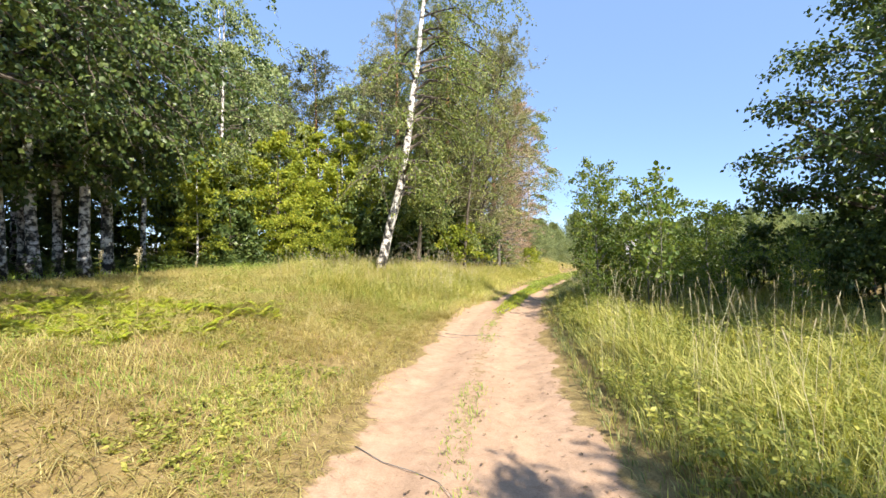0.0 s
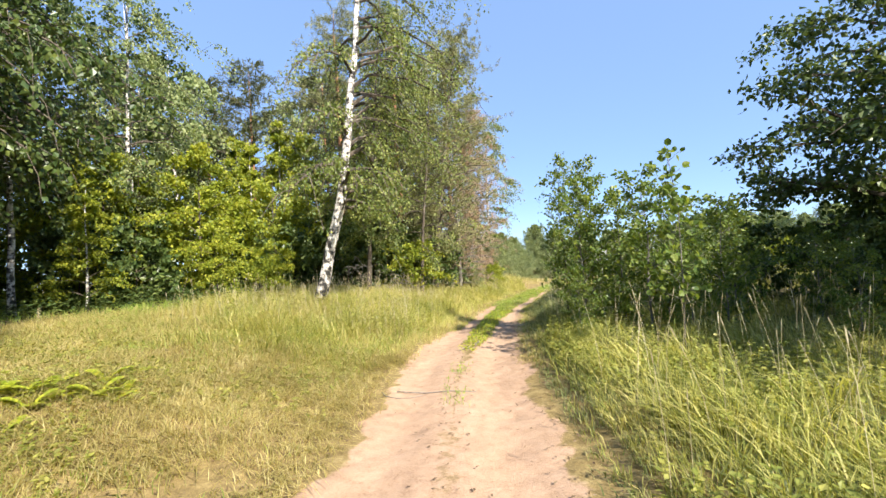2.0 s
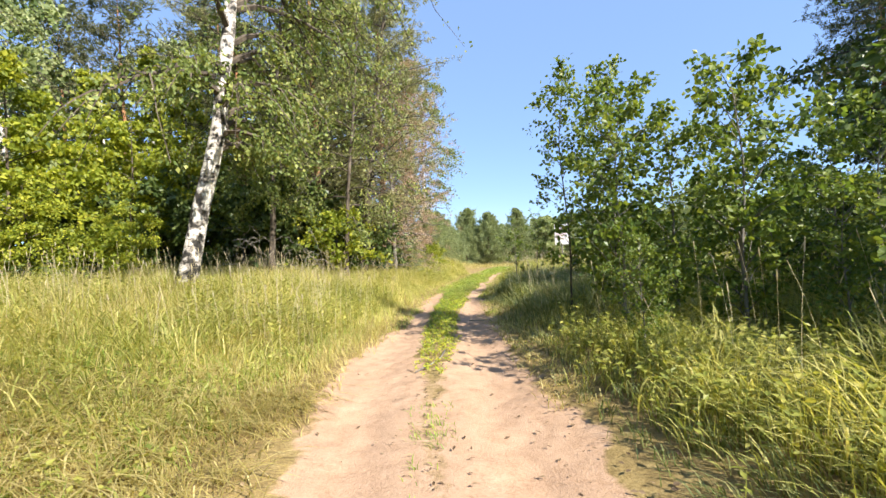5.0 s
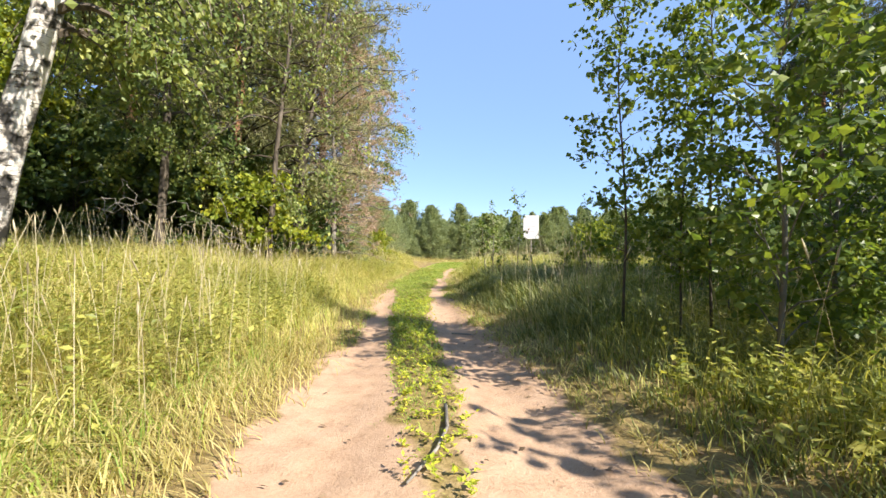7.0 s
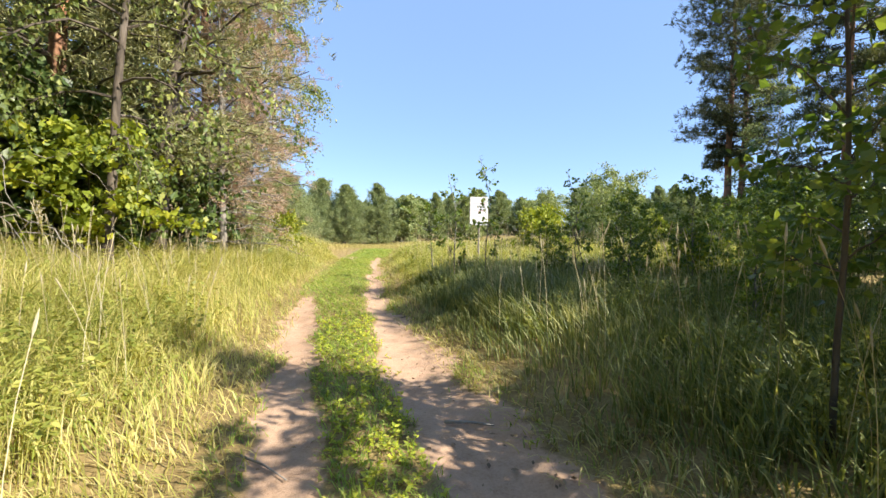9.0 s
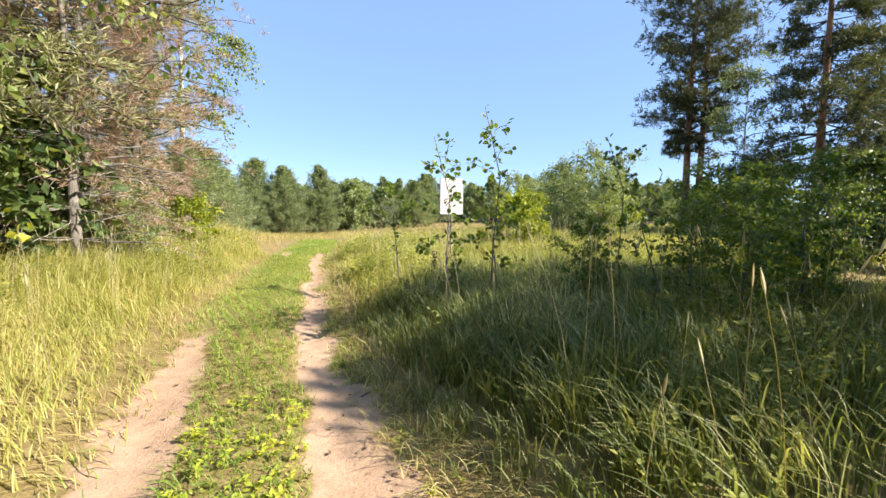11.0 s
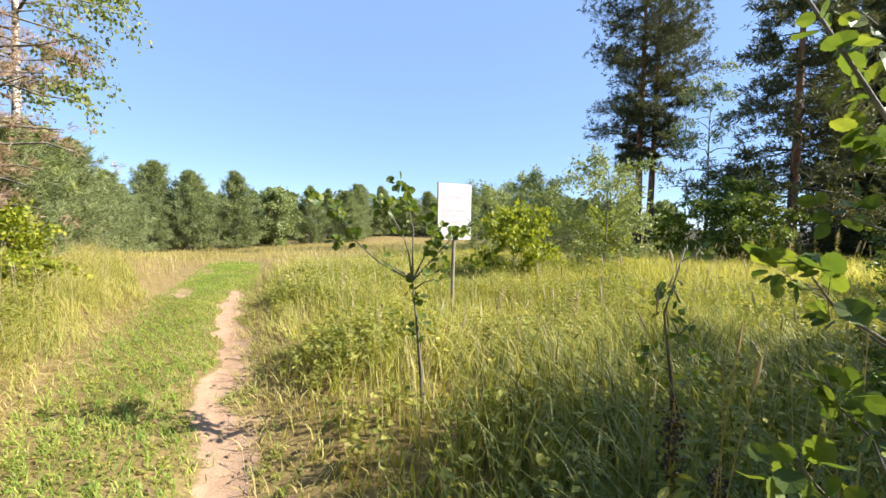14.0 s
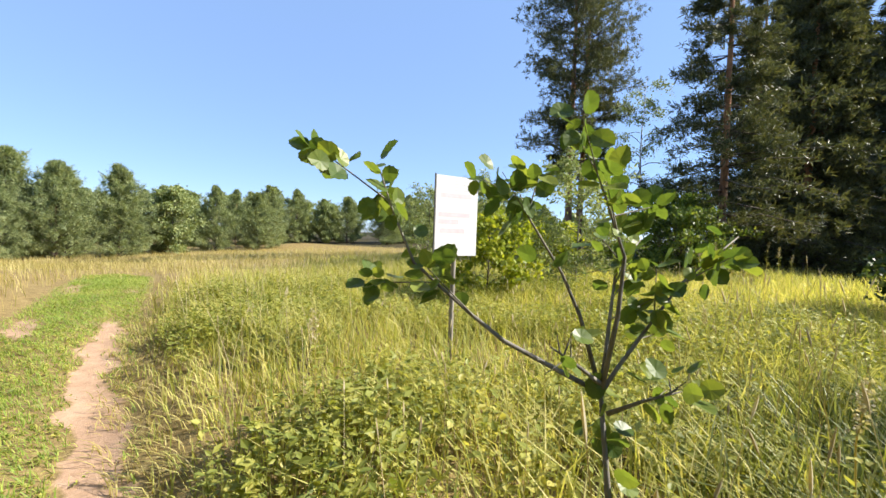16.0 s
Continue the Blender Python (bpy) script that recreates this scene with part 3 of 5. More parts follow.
broadleaf("birch_tree", "birch with hanging yellow-green leaves among the pines", "birch tree", on_ground(-2.9, 18.6, 0.1), R(9),
          [(0, 0, 0), (0.2, 0.1, 4), (0.7, 0, 8), (1.2, -0.1, 12.5)], 0.1, 2.4, 2.3, 34, 12000, 0.09, BROWN_BARK, LEAF_BIRCH, droop=0.85, hang=1.4, shape="weep", spread=0.09)
broadleaf("birch_tree", "birch with thin hanging twigs at the edge of the clump", "birch tree", on_ground(-0.9, 19.4, 0.1), R(10),
          [(0, 0, 0), (0.2, 0.1, 3), (0.6, 0, 6), (0.9, -0.1, 9.5)], 0.08, 1.6, 1.9, 26, 5500, 0.085, BROWN_BARK, LEAF_BIRCH, droop=0.9, hang=1.4, shape="weep", spread=0.09)

# left grove: old birches in shade
grove = [
    broadleaf("birch_tree", "old silver birch with white trunk in the shaded grove", "birch tree", on_ground(-11.8, 11.6, 0.1), R(20),
              [(0, 0, 0), (0.1, 0, 4), (0.0, 0.1, 9), (0.3, 0, 17)], 0.19, 4.4, 3.6, 32, 7000, 0.19, BIRCH_BARK, LEAF_OAK, droop=0.7, hang=1.0, subs=8, shape="weep", group="birches of the grove"),
    broadleaf("birch_tree", "slim white birch in the shaded grove", "birch tree", on_ground(-15.4, 14.1, 0.1), R(21),
              [(0, 0, 0), (-0.1, 0, 5), (0.2, 0.1, 10), (0.1, 0.2, 16)], 0.15, 4.8, 3.2, 30, 6000, 0.19, BIRCH_BARK, LEAF_OAK, droop=0.7, hang=1.0, subs=8, shape="weep", group="birches of the grove"),
]
for n, (x, y, t, s) in enumerate([(-17.6, 14.9, 40, 1.05), (-17.2, 13.0, 150, 0.95), (-20.5, 16.2, 260, 1.0), (-16.0, 11.4, 80, 1.05), (-13.6, 8.6, 200, 1.0), (-19.4, 10.0, 20, 1.05),
                                  (-22.5, 13.0, 100, 1.0), (-24.0, 18.5, 310, 1.1), (-19.0, 20.5, 10, 1.0), (-15.0, 5.5, 130, 1.0), (-20, 5, 230, 1.0), (-12.6, 13.9, 170, 0.72),
                                  (-27, 11, 50, 1.05), (-26, 24, 70, 1.1), (-14.5, 1.0, 30, 1.0), (-14, 20.5, 88, 0.9), (-10.8, 10.0, 120, 0.85), (-12.4, 10.6, 60, 0.9), (-11.5, 9.2, 250, 0.85), (-14.1, 10.9, 15, 0.9), (-11.4, 8.3, 330, 0.85)]):
    put_copy(grove[n % 2], x, y, t, s)
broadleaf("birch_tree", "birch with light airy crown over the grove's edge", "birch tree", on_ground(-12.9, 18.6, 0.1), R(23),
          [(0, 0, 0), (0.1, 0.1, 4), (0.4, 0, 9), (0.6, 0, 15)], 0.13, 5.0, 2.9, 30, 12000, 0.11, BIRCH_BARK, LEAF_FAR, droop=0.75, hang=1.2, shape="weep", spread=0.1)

lime = broadleaf("lime_tree", "dark leafy tree shading the grove and its ferns", "tree", on_ground(-9.2, 5.6, 0.1), R(24),
          [(0, 0, 0), (0.1, 0, 4), (0.2, 0, 8), (0.3, 0, 14)], 0.2, 3.8, 3.7, 36, 15000, 0.11, BROWN_BARK, LEAF_OAK, droop=0.45, hang=0.7, subs=7, spread=0.16)
# further copies outside the view, added to deepen the grove's shade
put_copy(lime, -13.2, 2.6, 100, 1.0)
put_copy(lime, -16.5, 7.6, 220, 1.0)
put_copy(lime, -13.4, 7.0, 310, 0.9)

# trunks out of view; added so that the crowns shade the grove's edge
put_copy(lime, -6.8, 3.6, 150, 0.85)
put_copy(lime, -4.9, 1.0, 20, 0.8)

# bright young trees along the left forest edge
edge = [
    broadleaf("young_tree", "young broadleaved tree with bright yellow-green leaves", "young tree", on_ground(-10.2, 19.2, 0.1), R(30),
              [(0, 0, 0), (0.1, 0, 2), (0.1, 0.1, 4), (0.2, 0, 6.8)], 0.07, 0.5, 1.9, 28, 8000, 0.16, BROWN_BARK, LEAF_BRIGHT, droop=0.35, hang=0.5, subs=8, spread=0.1, group="young trees of the forest edge"),
    broadleaf("young_tree", "young layered forest-edge tree with green leaves", "young tree", on_ground(-7.6, 20.4, 0.1), R(31),
              [(0, 0, 0), (0.1, 0, 1.5), (0.1, 0.1, 3.2), (0.2, 0, 5.2)], 0.06, 0.4, 1.7, 26, 7000, 0.15, BROWN_BARK, LEAF_BRIGHT, droop=0.35, hang=0.5, subs=8, spread=0.1, group="young trees of the forest edge"),
    broadleaf("young_birch", "tall young birch with a narrow leafy crown", "birch tree", on_ground(-9.0, 24.6, 0.1), R(32),
              [(0, 0, 0), (0.1, 0, 3), (0.1, 0.1, 6), (0.2, 0, 9.6)], 0.09, 0.8, 1.7, 32, 9000, 0.16, BIRCH_BARK, LEAF_BRIGHT, droop=0.4, hang=0.6, subs=8, spread=0.1, shape="cone", group="young trees of the forest edge"),
]
for n, (x, y, t, s) in enumerate([(-12.6, 17.3, 100, 0.92), (-11.6, 22.4, 30, 1.0), (-6.2, 21.6, 210, 0.82), (-13.8, 20.6, 300, 1.0), (-5.9, 24.2, 20, 0.95), (-9.2, 22.2, 140, 0.8),
                                  (-15.8, 18.3, 60, 1.0), (-8.6, 17.9, 190, 0.55), (-12.2, 26.6, 250, 1.0), (-16.5, 23.0, 10, 1.1), (-6.8, 18.9, 330, 0.45), (-10.9, 14.6, 70, 0.5), (-14.0, 16.0, 45, 0.6)]):
    put_copy(edge[n % 3], x, y, t, s)

# dark undergrowth inside the left wood
brush = broadleaf("undergrowth_shrub", "dark leafy undergrowth shrub inside the wood", "shrub", on_ground(-12.5, 16.0, 0.05), R(35),
                  [(0, 0, 0), (0.05, 0, 0.8), (0.1, 0, 1.8), (0.1, 0, 3.0)], 0.03, 0.1, 1.5, 18, 2200, 0.2, BROWN_BARK, LEAF_OAK, droop=0.25, hang=0.4, subs=4, spread=0.12, group="undergrowth shrubs")
ur = R(36)
for n in range(34):
    y = 6 + 30 * ((n * 0.618) % 1)
    x = float(np.interp(y, [6, 12, 17, 22, 36], [-15.5, -14.5, -9.5, -4.5, -1.0])) - 12 * ur.random() ** 1.5
    put_copy(brush, x, y, ur.uniform(0, 360), ur.uniform(0.6, 1.15))

for x, y, t, sc in [(-4.2, 20.2, 30, 1.0), (-2.8, 20.6, 110, 1.1), (-1.4, 21.0, 250, 0.9), (-3.4, 22.0, 60, 1.2), (-5.4, 21.0, 170, 1.1), (-0.2, 22.6, 300, 0.9), (-2.2, 23.2, 20, 1.2), (-6.4, 19.6, 80, 0.9)]:
    put_copy(brush, x, y, t, sc)

# tall greyish birches behind
tall = [
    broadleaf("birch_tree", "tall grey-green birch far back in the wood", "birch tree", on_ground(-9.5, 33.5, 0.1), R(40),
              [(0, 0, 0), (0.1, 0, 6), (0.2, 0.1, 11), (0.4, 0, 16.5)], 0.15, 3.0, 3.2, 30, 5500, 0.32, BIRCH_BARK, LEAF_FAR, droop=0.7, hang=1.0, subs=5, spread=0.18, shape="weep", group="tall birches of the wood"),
    conifer("pine_tree", "dark pine standing back in the wood", "pine tree", on_ground(-13.5, 31.0, 0.1), R(41), 15.5, 0.18, 3.0, 2.8, 0.55, 6, 10, 0.4, NEEDLE, rough=True, group="tall birches of the wood", wide=0.07, dense=5),
]
for n, (x, y, t, s) in enumerate([(-13.8, 36.5, 50, 1.0), (-18.5, 34, 120, 1.05), (-6.0, 36.0, 20, 0.92), (-4.0, 30.0, 200, 0.85), (-20.5, 29.5, 300, 1.0), (-24.5, 32, 70, 1.1),
                                  (-17, 28, 170, 0.95), (-7.4, 28.3, 20, 0.85), (-3.0, 34.5, 90, 0.8), (-29, 26, 10, 1.1), (-2, 26.8, 60, 0.8), (-31, 18, 0, 1.1), (-22, 40, 0, 1.0), (-8, 42, 140, 0.9)]):
    put_copy(tall[n % 2], x, y, t, s)

# oak over the right verge
broadleaf("oak_tree", "broad dark-green oak with low spreading boughs", "oak tree", on_ground(10.5, 9.9, 0.1), R(50),
          [(0, 0, 0), (0.1, 0, 2), (-0.1, 0.1, 4.3), (0.1, 0, 7.4)], 0.28, 0.9, 3.4, 46, 32000, 0.14, BROWN_BARK, LEAF_OAK, droop=0.15, rise=(0.1, 0.95), hang=0.5, subs=10, spread=0.15, slim=0.6, thick=0.3)
low = [
    broadleaf("hazel_shrub", "dense dark-green shrub under the oak", "shrub", on_ground(9.6, 11.0, 0.05), R(51),
              [(0, 0, 0), (0.05, 0, 0.8), (0.1, 0, 1.6), (0.1, 0, 2.6)], 0.03, 0.15, 1.2, 26, 5000, 0.12, BROWN_BARK, LEAF_OAK, droop=0.25, hang=0.4, subs=7, spread=0.08, group="shrubs under the oak"),
    broadleaf("willow_shrub", "rounded grey-green willow shrub", "shrub", on_ground(13.5, 22.5, 0.05), R(52),
              [(0, 0, 0), (0.05, 0, 0.8), (0.1, 0, 1.8), (0.1, 0, 3.0)], 0.03, 0.2, 1.3, 28, 5500, 0.12, GREY_BARK, LEAF_FAR, droop=0.15, rise=(0.5, 1.1), hang=0.0, subs=7, spread=0.08, slim=0.35, group="shrubs of the clearing"),
    broadleaf("leafy_shrub", "bright yellow-green leafy shrub", "shrub", on_ground(10.5, 23.2, 0.05), R(53),
              [(0, 0, 0), (0.05, 0, 0.5), (0.1, 0, 1.0), (0.1, 0, 1.7)], 0.02, 0.1, 0.9, 22, 3200, 0.1, BROWN_BARK, LEAF_BRIGHT, droop=0.2, hang=0.3, subs=6, spread=0.07, group="shrubs of the clearing"),
]
for n, x, y, t, s in [(0, 8.2, 12.6, 40, 0.8), (0, 10.8, 9.0, 90, 1.1), (0, 8.6, 9.4, 200, 0.75), (0, 12.8, 8.5, 10, 1.2), (0, 14.6, 10.5, 130, 1.2), (0, 9.2, 6.4, 70, 1.0), (0, 11.5, 4.6, 160, 1.2),
                      (0, 13.5, 16.4, 20, 0.9), (0, 15.5, 14.2, 240, 1.1), (0, 11.6, 15.0, 100, 0.7),
                      (1, 17.5, 27.0, 10, 1.1), (1, 20.2, 29.5, 70, 1.2), (1, 22.0, 31.5, 190, 1.1), (1, 15.0, 28.0, 300, 0.9), (1, 24.8, 31.0, 30, 1.0), (1, 23.6, 27.6, 100, 0.8),
                      (2, 17.2, 24.4, 50, 1.1), (2, 20.5, 25.6, 140, 0.8), (2, 24.5, 24.4, 80, 1.2), (2, 8.2, 16.0, 160, 0.6), (2, -1.3, 19.9, 20, 1.3), (1, 1.3, 23.4, 40, 0.5), (2, -6.6, 17.2, 60, 0.9), (2, 2.4, 26.6, 0, 0.8)]:
    put_copy(low[n], x, y, t, s)
broadleaf("elder_shrub", "large round green shrub at the foot of the pines", "shrub", on_ground(21.8, 21.2, 0.05), R(54),
          [(0, 0, 0), (0.05, 0, 0.8), (0.1, 0, 1.8), (0.1, 0, 3.1)], 0.05, 0.2, 1.9, 36, 15000, 0.11, BROWN_BARK, LEAF_ASPEN, droop=0.3, hang=0.5, subs=8, spread=0.1)

# unseen oak, added beyond the right of the view to shade the verge
broadleaf("oak_tree", "unseen smaller oak added to shade the shrubby verge", "oak tree", on_ground(9.8, 4.4, 0.1), R(55),
          [(0, 0, 0), (0.1, 0, 2), (-0.1, 0.1, 4), (0.1, 0, 6.2)], 0.18, 1.4, 2.6, 34, 13000, 0.14, BROWN_BARK, LEAF_OAK, droop=0.15, rise=(0.1, 0.95), hang=0.5, subs=9, spread=0.16, slim=0.6, thick=0.3)

# pines of the right-hand wood
conifer("pine_tree", "tall mature scots pine with twin reddish trunks", "pine tree", on_ground(31.5, 28.8, 0.1), R(60), 22.5, 0.26, 5.4, 3.1, 0.62, 5, 30, 0.28, NEEDLE, lean=(0.3, 0.2), wide=0.044, dense=10)
conifer("pine_tree", "tall scots pine standing close beside another", "pine tree", on_ground(32.1, 28.3, 0.1), R(61), 21.0, 0.24, 6.0, 2.9, 0.62, 5, 30, 0.28, NEEDLE, lean=(0.2, -0.2), wide=0.044, dense=10)
wood = [
    conifer("pine_tree", "dark pine with foliage low down at the wood's edge", "pine tree", on_ground(24.6, 20.1, 0.1), R(62), 15.5, 0.2, 1.6, 3.2, 0.5, 6, 26, 0.28, NEEDLE, rough=True, wide=0.045, shape="spruce", group="pines of the wood", dense=8),
    conifer("spruce_tree", "dark spruce with layered boughs down to the ground", "spruce tree", on_ground(29.0, 17.0, 0.1), R(63), 15.5, 0.2, 0.4, 3.3, 0.4, 8, 20, 0.28, NEEDLE, rough=True, wide=0.055, shape="spruce", group="pines of the wood", dense=8),
]
for n, x, y, t, s in [(1, 31.0, 16.4, 60, 1.05), (0, 33.5, 18.8, 100, 1.1), (0, 32.5, 13.2, 140, 1.1), (1, 35.5, 15.4, 10, 1.1), (1, 34.5, 10.6, 230, 1.1), (0, 37.5, 12.5, 300, 1.1),
                      (1, 39.5, 17.5, 80, 1.15), (1, 38.0, 7.0, 200, 1.15), (0, 41.5, 9.5, 120, 1.1), (1, 42, 3, 0, 1.1), (0, 36, 3.5, 0, 1.0)]:
    put_copy(wood[n], x, y, t, s)
broadleaf("birch_tree", "slim birch with sparse leaves between the pines", "birch tree", on_ground(26.6, 23.6, 0.1), R(64),
          [(0, 0, 0), (0.1, 0, 3), (0.2, 0.1, 6), (0.3, 0, 9.5)], 0.08, 2.6, 1.7, 24, 5000, 0.1, BIRCH_BARK, LEAF_FAR, droop=0.5, hang=0.9, shape="weep")

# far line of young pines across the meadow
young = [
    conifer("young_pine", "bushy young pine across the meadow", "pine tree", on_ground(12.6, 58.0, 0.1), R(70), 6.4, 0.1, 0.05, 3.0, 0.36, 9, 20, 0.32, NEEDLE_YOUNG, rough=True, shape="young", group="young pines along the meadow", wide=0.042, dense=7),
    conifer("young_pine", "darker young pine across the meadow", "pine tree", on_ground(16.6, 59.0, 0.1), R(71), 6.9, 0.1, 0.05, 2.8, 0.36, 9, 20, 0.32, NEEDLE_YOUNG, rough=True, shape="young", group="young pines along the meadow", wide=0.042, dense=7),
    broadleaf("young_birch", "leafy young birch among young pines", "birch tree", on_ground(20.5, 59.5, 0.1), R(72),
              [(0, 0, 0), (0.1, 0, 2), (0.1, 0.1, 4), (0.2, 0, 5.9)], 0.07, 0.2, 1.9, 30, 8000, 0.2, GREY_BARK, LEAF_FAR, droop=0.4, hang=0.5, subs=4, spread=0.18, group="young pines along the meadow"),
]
fr = R(73)
for n in range(24):                        # across the meadow
    x = 10.5 + n * 3.4 + fr.uniform(-0.8, 0.8)
    y = 59 + 3.0 * fr.random() - max(0, n - 13) * 1.4 + (9 if 6 < n < 11 else 0)
    put_copy(young[(0, 1, 2, 0, 1)[n % 5]], x, y, fr.uniform(0, 360), fr.uniform(0.82, 1.12))
for x, y, t, sc in [(2.5, 29.6, 20, 0.42), (3.0, 32.6, 130, 0.5), (3.9, 35.6, 220, 0.55), (1.0, 32.0, 300, 0.6)]:
    put_copy(young[0], x, y, t, sc)
for n in range(14):                        # left of the gap, nearer
    x = 9.0 - n * 1.0 + fr.uniform(-0.5, 0.5)
    y = 56 - n * 1.6 + fr.uniform(-0.8, 0.8)
    put_copy(young[int(fr.integers(0, 2))], x, y, fr.uniform(0, 360), fr.uniform(0.6, 0.85))
for n in range(30):                        # second row
    x = -10 + n * 3.2 + fr.uniform(-1, 1)
    put_copy(young[int(fr.integers(0, 3))], x, 68 + 4 * fr.random() - max(0, x - 40) * 0.6, fr.uniform(0, 360), fr.uniform(0.8, 1.05))
for n in range(22):                        # third row, far back
    put_copy(young[n % 3], -16 + n * 5.0 + fr.uniform(-1.5, 1.5), 82 + 5 * fr.random() - max(0, n - 12) * 3.0, fr.uniform(0, 360), fr.uniform(0.95, 1.2))
for n in range(7):                        # behind the walker and round about
    a = radians(100 + n * 26)
    put_copy((tall + wood)[n % 4], 8 + 44 * math.cos(a + 0.6) * (1 + 0.2 * fr.random()), 6 + 44 * math.sin(a + 0.6), fr.uniform(0, 360), 1.0)
broadleaf("alder_tree", "leafy tree beside the track behind the walker", "tree", on_ground(5.9, -2.8, 0.1), R(75),
          [(0, 0, 0), (0.1, 0, 1.5), (0.1, 0.1, 3), (0.2, 0, 5.4)], 0.08, 1.2, 1.7, 26, 9000, 0.1, BROWN_BARK, LEAF_ASPEN)


# ---- saplings with leaves that can be told apart ----
def aspen_leaf_mesh():
    """A round, toothed leaf on a short stalk, slightly cupped."""
    n = 22
    v = [(0, 0.45, 0.0)]
    for k in range(n):
        a = -math.pi / 2 + 2 * math.pi * k / n
        r = 0.47 + (0.03 if k % 2 else -0.015)
        tip = 0.1 * max(0.0, math.sin(a)) ** 6
        v.append((r * math.cos(a) * 0.98, 0.48 + (r + tip) * math.sin(a), 0.05 + 0.07 * abs(math.cos(a)) + 0.02 * math.sin(3 * a)))
    f = [(0, 1 + k, 1 + (k + 1) % n) for k in range(n)]
    v += [(-0.012, -0.45, 0), (0.012, -0.45, 0), (0.012, 0.05, 0.05), (-0.012, 0.05, 0.05)]
    f.append((n + 1, n + 2, n + 3, n + 4))
    me = bpy.data.meshes.new("leaf")
    me.from_pydata(v, [], f)
    me.update()
    return me


ASPEN_LEAF = aspen_leaf_mesh()


def single_leaf_material():
    mat = LEAF_ASPEN.copy()
    mat.name = "aspen_single_leaf"
    nodes, links = mat.node_tree.nodes, mat.node_tree.links
    info = nodes.new("ShaderNodeObjectInfo")
    for node in nodes:
        if node.bl_idname == "ShaderNodeMath" and node.inputs[0].is_linked and node.inputs[0].links[0].from_node.bl_idname == "ShaderNodeNewGeometry":
            links.new(info.outputs["Random"], node.inputs[0])
    return mat


ASPEN_LEAF.materials.append(single_leaf_material())


def aspen(label, place, rng, stem, branches, count, size, r0=0.02, group="aspen saplings"):
    """A sapling: stem, each branch, and single leaves. Branch rows are lists of points in the plant's own metres."""
    ob = thing("aspen_sapling", place, label, "sapling", group)
    b = Build()
    stem = np.array(stem, float)
    b.tube(stem, np.linspace(r0, r0 * 0.3, len(stem)), 7)
    part("stem", b, GREY_BARK, ob, "", True)
    spots = [(along(stem, s), stem[-1] - stem[0]) for s in np.linspace(0.55, 1.0, max(3, count // 12))]
    for pts in branches:
        pts = np.array(pts, float)
        b = Build()
        b.tube(pts, np.linspace(r0 * 0.42, r0 * 0.1, len(pts)), 5)
        total = np.linalg.norm(pts[-1] - pts[0])
        k = max(4, int(count * total / sum(np.linalg.norm(np.array(q[-1]) - np.array(q[0])) for q in branches)))
        twigs = [pts]
        for s in rng.uniform(0.35, 0.95, 4):
            d = unit(unit(pts[-1] - pts[0]) + rng.normal(0, 0.6, 3))
            tw = along(pts, s) + np.outer(np.linspace(0, 1, 4), d) * total * rng.uniform(0.15, 0.32)
            b.tube(tw, np.linspace(r0 * 0.14, r0 * 0.06, 4), 4, False)
            twigs.append(tw)
        part("branch", b, GREY_BARK, ob, "", True)
        for n_, s in enumerate(rng.uniform(0.25, 1.0, k) ** 0.5):
            tw = twigs[n_ % 5] if n_ % 5 else pts
            spots.append((along(tw, s), tw[-1] - tw[0]))
    for p, d in spots[:298]:
        ax = unit(unit(d) * 0.4 + rng.normal(0, 0.7, 3) + np.array([0, 0, -0.25]))
        s = size * rng.uniform(0.7, 1.2)
        m = Vector(ax).to_track_quat("Y", "Z").to_matrix().to_4x4()
        leaf = new("leaf", ASPEN_LEAF)
        leaf.parent = ob
        q = Vector(p + ax * s * 0.45 + rng.normal(0, 0.012, 3))
        leaf.matrix_local = Matrix.Translation(q) @ m @ Matrix.Rotation(rng.normal(0, 0.9), 4, "Y") @ Matrix.Scale(s, 4)
    return ob


def random_branches(rng, H, n, reach, lo=0.25, rise=0.8):
    rows = []
    for k in range(n):
        z = H * (lo + (0.95 - lo) * (k + rng.random()) / n)
        a = k * 2.4 + rng.uniform(-0.5, 0.5)
        L = reach * (1.15 - 0.8 * z / H) * rng.uniform(0.7, 1.2)
        rows.append(limb((0, 0, z), a, L, rise * rng.uniform(0.6, 1.2), 0.12, rng, 5, 0.08))
    return rows


def across(x, z, f=0.0):
    """A point of the sapling near the board: x along its fan of branches, z up, f away from the track."""
    return (0.57 * x * 0.86 + 0.82 * f, -0.82 * x * 0.86 + 0.57 * f, z)


